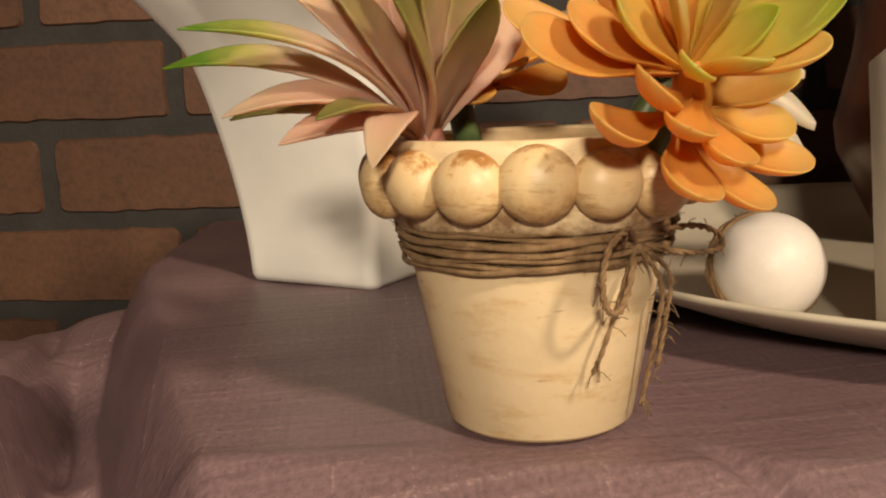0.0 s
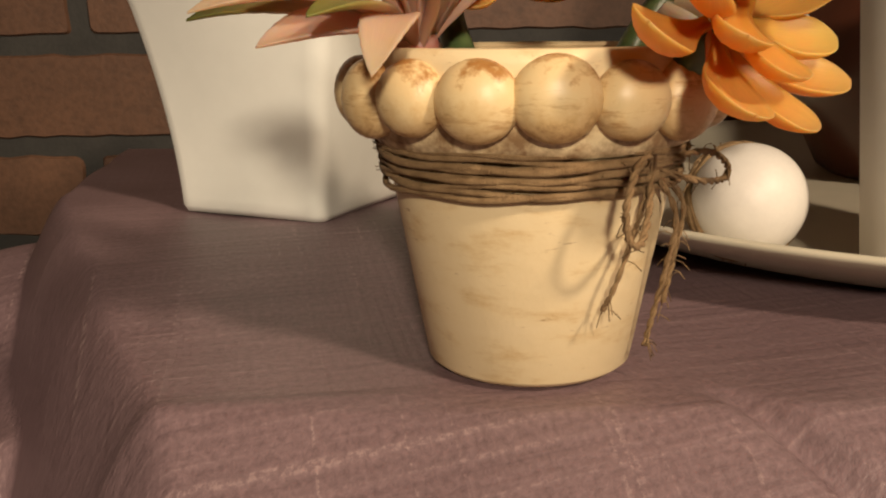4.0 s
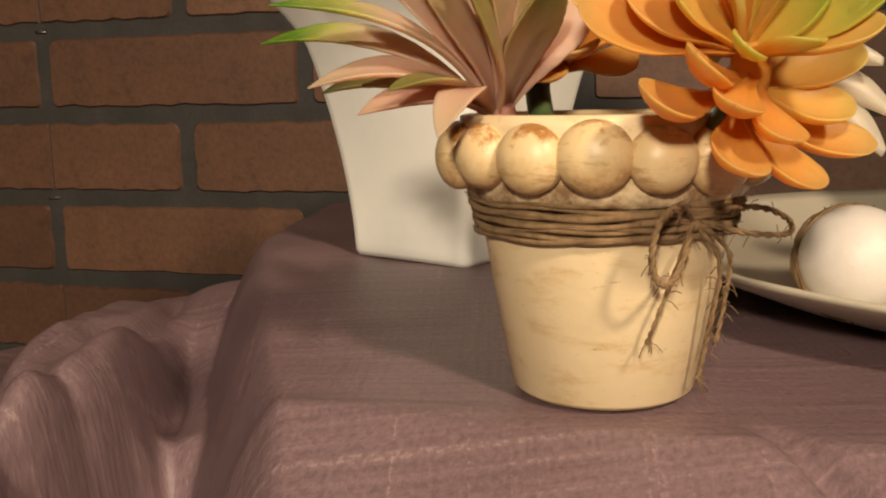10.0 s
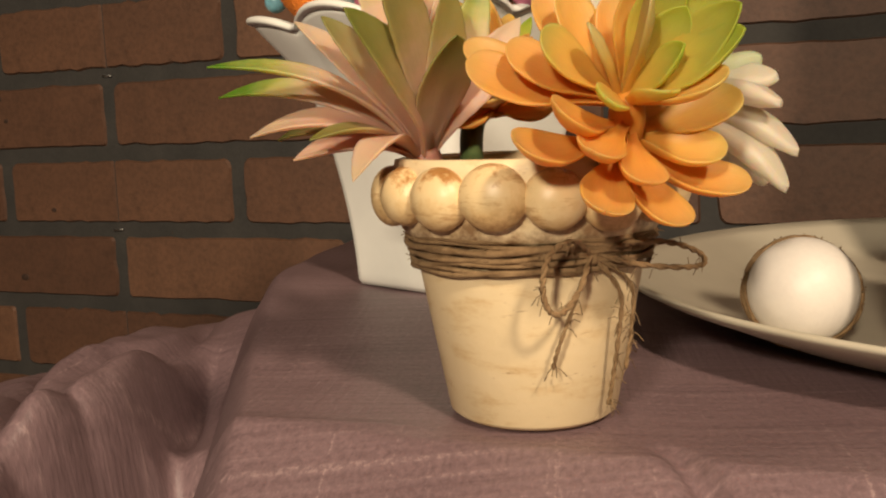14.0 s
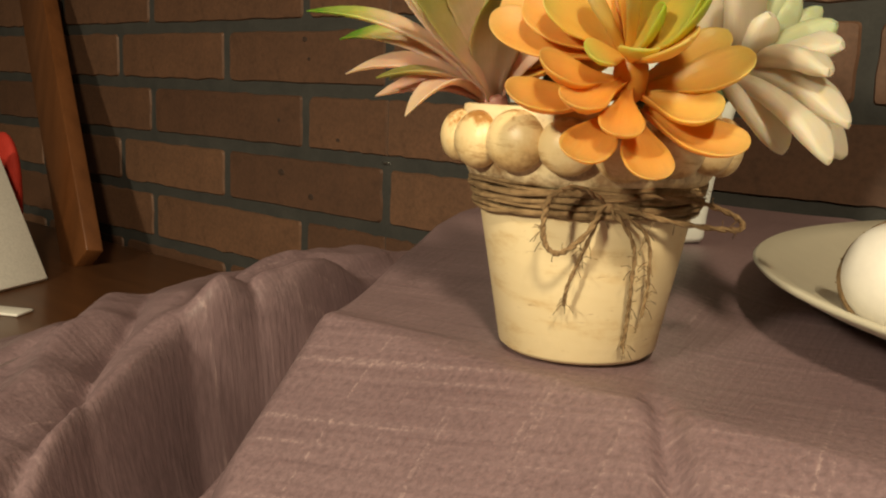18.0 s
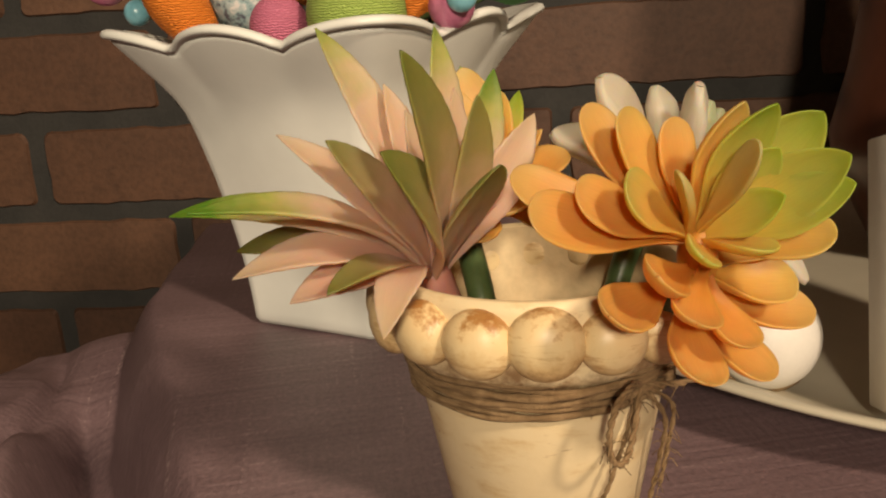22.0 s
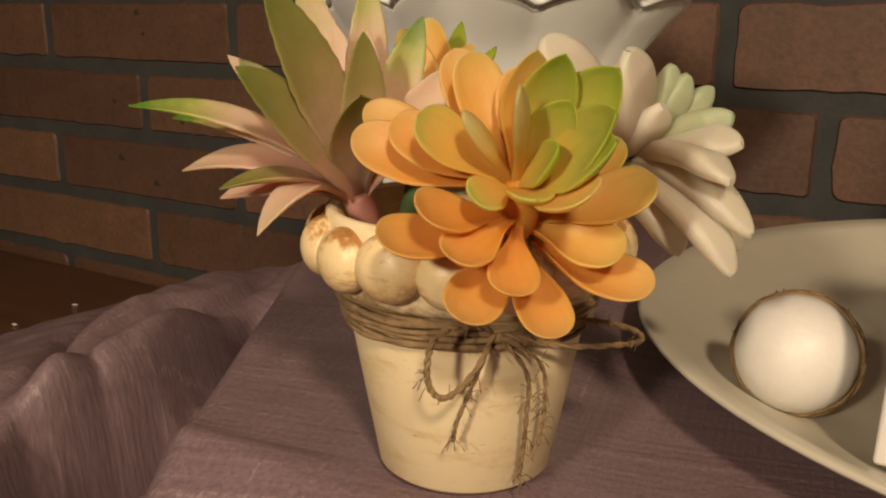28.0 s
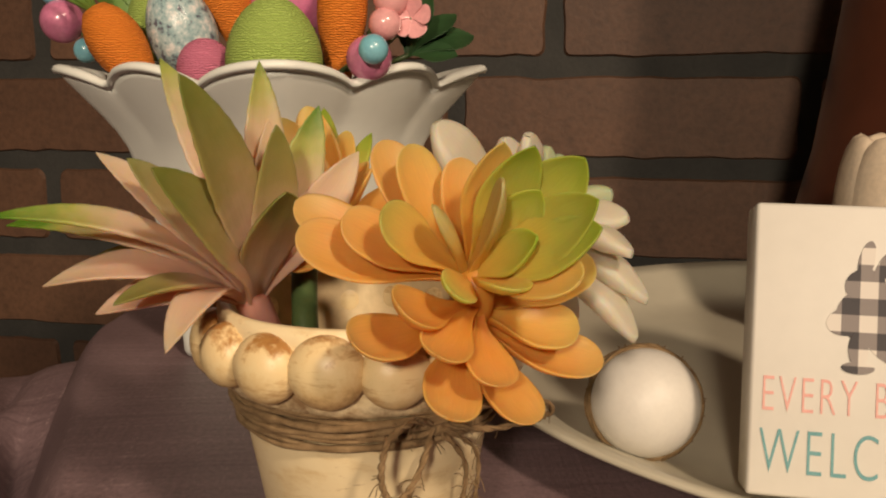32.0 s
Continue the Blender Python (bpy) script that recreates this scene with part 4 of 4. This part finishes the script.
for k in range(9):
    a = 2 * math.pi * k / 9
    bm = bmesh.new()
    bmesh.ops.create_uvsphere(bm, u_segments=16, v_segments=12, radius=1.0)
    for q in bm.verts:
        q.co = Vector((q.co.x * 0.013 * (1 + 0.25 * q.co.z), q.co.y * 0.009, q.co.z * 0.040))
        q.co += Vector((0.0, -0.014 - 0.002 * q.co.z / 0.04, 0.072))
    bm.transform(Matrix.Rotation(a, 4, "Z"))
    part("petal", bm, M_SHELL, orn)
part("base", lathe(((0, 0), (0.020, 0), (0.022, 0.004), (0.018, 0.035), (0.016, 0.06), (0, 0.09)), 32), M_SHELL, orn)

# ---- frame, board and small things on the table ----
def beam(a, c, w, t, up):
    """A squared timber from a to c, w wide and t thick."""
    a, c = Vector(a), Vector(c)
    d = c - a
    side = d.cross(Vector(up)).normalized()
    n = side.cross(d).normalized()
    bm = box((w, t, d.length), (0, 0, d.length / 2), 0.002)
    m = Matrix((side, n, d.normalized())).transposed().to_4x4()
    bm.transform(m)
    return bm


easel = thing("wooden_frame", (-0.878, 0.735, TABLE_Z), "reddish brown varnished wooden frame leaning on the wall", "frame")
part("rail", beam((0.01, 0, 0.002), (-0.326, 0.106, 0.423), 0.080, 0.022, (0, -1, 0)), M_FRAMEWOOD, easel)
part("lip", beam((0.005, -0.014, 0.004), (-0.331, 0.092, 0.425), 0.012, 0.010, (0, -1, 0)), M_FRAMEWOOD, easel)
M_WHITEBOARD = speckled("white_canvas", (0.84, 0.81, 0.75), (0.87, 0.84, 0.78), 40, 0.7, 0.3)
board = thing("white_board", (-0.826, 0.660, TABLE_Z), "white painted board leaning on its lower edge", "board")
u = Vector((0.030, -0.075, 0.0)).normalized()
w = Vector((-0.132, 0.003, 0.148)).normalized()
n = u.cross(w).normalized()
bm = box((0.20, 0.20, 0.012), (0.10, 0.10, 0.0), 0.0012)
bm.transform(Matrix((u, w, n)).transposed().to_4x4())
part("panel", bm, M_WHITEBOARD, board)
M_RED = speckled("bright_red_felt", (0.42, 0.022, 0.012), (0.50, 0.03, 0.016), 60, 0.8, 0.4)
red = thing("red_cushion", (-1.012, 0.700, TABLE_Z), "rounded bright red felt shape behind the white board", "decoration")
bm = bmesh.new()
bmesh.ops.create_uvsphere(bm, u_segments=24, v_segments=18, radius=1)
for q in bm.verts:
    q.co = Vector((q.co.x * 0.040, q.co.y * 0.014, 0.085 + math.copysign(abs(q.co.z) ** 0.7, q.co.z) * 0.078))
part("body", bm, M_RED, red)
tag = obj("paper_tag", box((0.06, 0.025, 0.003), (0, 0, 0.0015), 0.001), M_WHITEBOARD)
tag.matrix_world = pose(-0.716, 0.560, TABLE_Z + 0.0002, 0, 0, 28)
tagged(tag, "small white paper tag lying on the table", "tag")

for place, turn, size in (((-0.600, 0.757), 20, 0.006), ((-0.596, 0.687), -15, 0.007)):
    scrap = obj("paper_scrap", box((size, size * 0.4, 0.0006), (0, 0, 0.0003), 0.00015), M_WHITEBOARD)
    scrap.matrix_world = pose(*place, TABLE_Z + 0.0002, 0, 0, turn)
    tagged(scrap, "tiny scrap of white paper on the wooden table", "scrap", "paper scraps on the table")

# ---- spring picks in the vase ----
def ellipsoid(rx, rz, place=(0, 0, 0), tilt=(0, 0, 0), egg=0.0, su=28, sv=20):
    bm = bmesh.new()
    bmesh.ops.create_uvsphere(bm, u_segments=su, v_segments=sv, radius=1)
    for q in bm.verts:
        t = 1 - egg * q.co.z
        q.co = Vector((q.co.x * rx * t, q.co.y * rx * t, q.co.z * rz))
    bm.transform(Matrix.Translation(place) @ pose(0, 0, 0, *tilt))
    return bm


def wound(name, colour, colour2, scale):
    """Yarn or paper cord wound round a form: fine wavy ridges."""
    m, nt, b = mat(name, 0.75)
    v = coords(nt, (1, 1, 1))
    w = node(nt, "ShaderNodeTexWave", Scale=scale, Distortion=6.0, Detail=3.0)
    w.inputs["Detail Scale"].default_value = 2.0
    w.bands_direction = "Z"
    nt.links.new(v, w.inputs["Vector"])
    nt.links.new(ramp(nt, w.outputs[0], ((0.1, colour2), (0.6, colour))), b.inputs["Base Color"])
    bump(nt, b, w.outputs[0], 0.7, 0.0010)
    return m


M_GREENYARN = wound("lime_green_yarn", (0.42, 0.56, 0.13), (0.34, 0.48, 0.09), 330)
M_PINKYARN = wound("rose_pink_yarn", (0.66, 0.20, 0.31), (0.58, 0.15, 0.25), 330)
M_CARROT = wound("orange_paper_cord", (0.80, 0.24, 0.02), (0.74, 0.19, 0.014), 330)
M_SPECK, nt, b = mat("speckled_blue_white_foil", 0.3)
n1 = noise_tex(nt, coords(nt), 190, 3, 0.7)
nt.links.new(ramp(nt, n1, ((0.38, (0.10, 0.10, 0.14)), (0.46, (0.30, 0.44, 0.46)), (0.56, (0.44, 0.55, 0.56)), (0.66, (0.74, 0.74, 0.72)))), b.inputs["Base Color"])
bump(nt, b, n1, 0.5, 0.0008)
M_PINKBEAD = speckled("glossy_pink_bead", (0.60, 0.16, 0.32), (0.68, 0.24, 0.38), 60, 0.22, 0.1, coat=0.5)
M_PALEPINK = speckled("pale_pink_bead", (0.78, 0.36, 0.38), (0.82, 0.42, 0.42), 60, 0.25, 0.1, coat=0.4)
M_BLUEBEAD = speckled("sky_blue_bead", (0.16, 0.46, 0.58), (0.24, 0.54, 0.64), 60, 0.3, 0.1, coat=0.4)
M_LEAFDARK = speckled("dark_green_fabric_leaf", (0.016, 0.05, 0.016), (0.03, 0.08, 0.024), 60, 0.5, 0.3)
M_LEAFLIGHT = speckled("fresh_green_fabric_leaf", (0.10, 0.20, 0.03), (0.16, 0.28, 0.05), 60, 0.5, 0.3)


def decor(name, place, bm, material, label, category, group="", piece="body"):
    t = thing(name, place, label, category, group)
    part(piece, bm, material, t)
    return t


def pick(t, place):
    """The wire that holds a pick in the vase."""
    p = Vector(place)
    c = Vector((VASE[0], VASE[1], 0))
    path = [p] + [c + (p - c) * k + Vector((0, 0, z - p.z * k)) for k, z in ((0.55, min(p.z - 0.006, 0.322)), (0.30, 0.290), (0.15, 0.240))]
    part("wire", tube([q - p for q in smooth_curve(path, 4)], 0.0011, 6), M_STEM, t)


g = "wound and glossy eggs in the vase"
for place, bm, m, label in (((-0.0035, 0.5180, 0.3345), ellipsoid(0.0180, 0.0212, egg=0.14), M_GREENYARN, "lime green yarn-wound egg in the vase"),
                            ((-0.0538, 0.5450, 0.3460), ellipsoid(0.0140, 0.0200, tilt=(8, -14, 0), egg=0.12), M_SPECK, "speckled blue and white egg in the vase"),
                            ((-0.0339, 0.5235, 0.3290), ellipsoid(0.0110, 0.0120), M_PINKYARN, "small rose pink yarn-wound egg in the vase"),
                            ((-0.0150, 0.5720, 0.3600), ellipsoid(0.0190, 0.0210, egg=0.12), M_PINKBEAD, "glossy pink egg in the vase"),
                            ((-0.0710, 0.5620, 0.3520), ellipsoid(0.0140, 0.0190, tilt=(0, 10, 0), egg=0.12), M_GREENYARN, "lime green egg behind a carrot")):
    t = decor("egg", place, bm, m, label, "egg", g, "shell")
    pick(t, place)


def carrot(place, tilt, length, r):
    t = thing("carrot", place, "orange paper-wound decorative carrot in the vase", "carrot", "carrots in the vase")
    prof = [(0, -length * 0.5)] + [(r * (0.42 + 0.58 * sstep(0, 0.62, k / 10)) * (1 if k < 8 else 0.93 if k < 9 else 0.78 if k < 10 else 0.5), length * (k / 10 - 0.48)) for k in range(1, 11)] + [(0, length * 0.53)]
    bm = lathe(prof, 28)
    bm.transform(pose(0, 0, 0, *tilt))
    part("root", bm, M_CARROT, t)
    rnd = random.Random(int(place[0] * 9999))
    for k in range(7):
        d = pose(0, 0, 0, *tilt) @ Vector((rnd.gauss(0, 0.25), rnd.gauss(0, 0.25), 1))
        top_ = pose(0, 0, 0, *tilt) @ Vector((0, 0, length * 0.5))
        part("frond", tube([top_, top_ + d * 0.012, top_ + d * 0.026 + Vector((rnd.gauss(0, 0.004), 0, -0.002))], 0.0012, 5, taper=[1, 1.4, 0.4]), M_LEAFLIGHT, t)
    pick(t, place)


carrot((-0.0705, 0.5300, 0.3345), (4, -34, 0), 0.042, 0.0110)
carrot((-0.0400, 0.5600, 0.3600), (0, -18, 0), 0.050, 0.0130)
carrot((0.0150, 0.5440, 0.3440), (4, 5, 0), 0.052, 0.0100)
g = "glossy beads in the vase"
for place, r, m, label in (((-0.1108, 0.5500, 0.3500), 0.0092, M_PINKBEAD, "glossy pink bead beside the carrot"), ((-0.0955, 0.5420, 0.3375), 0.0052, M_BLUEBEAD, "small sky blue bead at the rim"),
                           ((-0.1150, 0.5520, 0.3625), 0.0060, M_BLUEBEAD, "small sky blue bead on a pick"), ((0.0298, 0.5310, 0.3330), 0.0088, M_PINKBEAD, "glossy pink bead by the rim"),
                           ((0.0345, 0.5200, 0.3360), 0.0056, M_BLUEBEAD, "small sky blue bead in front of a pink one"), ((0.0351, 0.5450, 0.3560), 0.0068, M_PALEPINK, "pale pink bead on a pick"),
                           ((0.0335, 0.5420, 0.3465), 0.0064, M_PALEPINK, "pale pink bead on a pick"), ((0.0020, 0.5600, 0.3640), 0.0060, M_BLUEBEAD, "small sky blue bead behind the carrot")):
    t = decor("bead_pick", place, ellipsoid(r, r), m, label, "bead", g, "bead")
    pick(t, place)
blossom = thing("blossom", (0.0430, 0.5480, 0.3490), "pale pink fabric blossom in the vase", "blossom")
for k in range(5):
    a = radians(72 * k + 10)
    leaf(blossom, "petal", blossom.location, Vector(blossom.location) + Vector((0.0085 * math.cos(a), -0.003, 0.0085 * math.sin(a))), (0, -1, 0.2), 0.008, "spoon", M_PALEPINK, 0.0, 0.1, 0.0008)
pick(blossom, blossom.location)
sprig = thing("leaf_sprig", (0.0400, 0.5560, 0.3350), "dark green fabric leaves spilling over the vase rim", "leaves")
for tip, wd in (((0.0640, 0.5720, 0.3425), 0.020), ((0.0600, 0.5560, 0.3340), 0.016), ((0.0480, 0.5600, 0.3600), 0.014), ((0.0300, 0.5700, 0.3620), 0.014), ((0.0560, 0.5750, 0.3520), 0.014)):
    leaf(sprig, "leaf", sprig.location, tip, (0, -0.6, 0.8), wd, "lance", M_LEAFDARK, 0.06, 0.1, 0.0008, 0.05)
pick(sprig, sprig.location)
sprig = thing("leaf_sprig", (-0.0780, 0.5580, 0.3500), "fresh green fabric leaves among the picks", "leaves")
for tip, wd in (((-0.0860, 0.5600, 0.3720), 0.010), ((-0.0980, 0.5560, 0.3620), 0.010), ((-0.0700, 0.5650, 0.3720), 0.010)):
    leaf(sprig, "leaf", sprig.location, tip, (0, -0.8, 0.5), wd, "lance", M_LEAFLIGHT, 0.06, 0.1, 0.0008, 0.05)
pick(sprig, sprig.location)

# ---- brick faces, one by one ----
def brick_mesh(length, height, seed, square_left=False, square_right=False):
    """A flat moulded brick face with worn, uneven edges and rounded corners."""
    rnd = random.Random(seed)
    pts = []
    r = 0.006
    for cx, cz, a0, sq in ((length / 2, height / 2, 0, square_right), (-length / 2, height / 2, 90, square_left), (-length / 2, -height / 2, 180, square_left), (length / 2, -height / 2, 270, square_right)):
        rr = 0.0008 if sq else r * rnd.uniform(0.5, 1.3)
        ox, oz = cx - math.copysign(rr, cx), cz - math.copysign(rr, cz)
        for k in range(4):
            a = radians(a0 + 30 * k)
            pts.append((ox + rr * math.cos(a), oz + rr * math.sin(a)))
        nx, nz = {0: (-1, 0), 90: (0, -1), 180: (1, 0), 270: (0, 1)}[a0]
        run = (length if nx else height) - 2 * r
        steps = 14 if nx else 3
        sx, sz = pts[-1]
        if not (a0 in (90, 270) and sq):
            for k in range(1, steps):
                jit = rnd.gauss(0, 0.0007)
                pts.append((sx + nx * run * k / steps + (jit if nz else 0), sz + nz * run * k / steps + (jit if nx else 0)))
    bm = bmesh.new()
    outer = [bm.verts.new((x, 0.0, z)) for x, z in pts]
    inner = [bm.verts.new((x - math.copysign(min(0.0016, abs(x)), x), -0.0028, z - math.copysign(min(0.0014, abs(z)), z))) for x, z in pts]
    n = len(pts)
    for i in range(n):
        bm.faces.new((outer[i], outer[(i + 1) % n], inner[(i + 1) % n], inner[i]))
    bm.faces.new(inner)
    bmesh.ops.recalc_face_normals(bm, faces=bm.faces)
    bmesh.ops.triangulate(bm, faces=[f for f in bm.faces if len(f.verts) > 4])
    return bm


ODD = (-1.7227, -1.4842, -1.2349, -0.9964, -0.748, -0.4665, -0.2203, 0.0057, 0.2556, 0.4995, 0.7488, 0.9981, 1.2474, 1.4859)
EVEN = (-1.636, -1.3975, -1.159, -0.9151, -0.5986, -0.3309, -0.1292, 0.0778, 0.3152, 0.5537, 0.803, 1.0523, 1.2908, 1.5293)
SEAM = -0.4665
face_y = WALL_Y + 0.0052
for k in range(-2, 14):
    z0 = 0.1243 + 0.0726 * k
    cuts = ODD if k % 2 == 0 else EVEN
    for a, c in zip(cuts, cuts[1:]):
        spans = [(a + 0.0065, c - 0.0065, False, False)]
        if a < SEAM - 0.05 and c > SEAM + 0.05:
            spans = [(a + 0.0065, SEAM - 0.0007, False, True), (SEAM + 0.0007, c - 0.0065, True, False)]
        for x0, x1, sl, sr in spans:
            ob = part("brick", brick_mesh(x1 - x0, 0.0585, hash((k, round(x0 * 1000))) % 9999, sl, sr), M_BRICK, wall, smooth=False)
            ob.location = ((x0 + x1) / 2, face_y, z0 + 0.02925)
M_KNOT = speckled("dark_chip", (0.03, 0.016, 0.01), (0.05, 0.026, 0.016), 200, 0.8, 0.2)
for x, z, r in ((-0.640, 0.1650, 0.0046), (-0.5865, 0.1411, 0.0040), (-0.5994, 0.3184, 0.0034), (-0.645, 0.226, 0.0026), (-0.592, 0.297, 0.0024), (-0.542, 0.209, 0.0024)):
    bm = bmesh.new()
    bmesh.ops.create_uvsphere(bm, u_segments=10, v_segments=6, radius=r, matrix=Matrix.Diagonal((1.25, 0.16, 0.9, 1)))
    ob = part("chip", bm, M_KNOT, wall)
    ob.location = (x, face_y - 0.0028, z)
M_STEEL = speckled("bright_steel", (0.6, 0.6, 0.58), (0.7, 0.7, 0.68), 200, 0.3, 0.1, 1.0)
for x, z, tilt in ((-0.4665, 0.3348, 3), (-0.4672, 0.1897, -4)):
    staple = thing("staple", (x, WALL_Y + 0.0045, z), "small bright steel staple across the panel seam", "staple", "staples in the panel seam")
    staple.rotation_euler = (0, radians(tilt), 0)
    part("crown", tube([(-0.0052, 0.0008, 0), (-0.0048, -0.0012, 0), (0.0048, -0.0012, 0), (0.0052, 0.0008, 0)], 0.0009, 6), M_STEEL, staple)
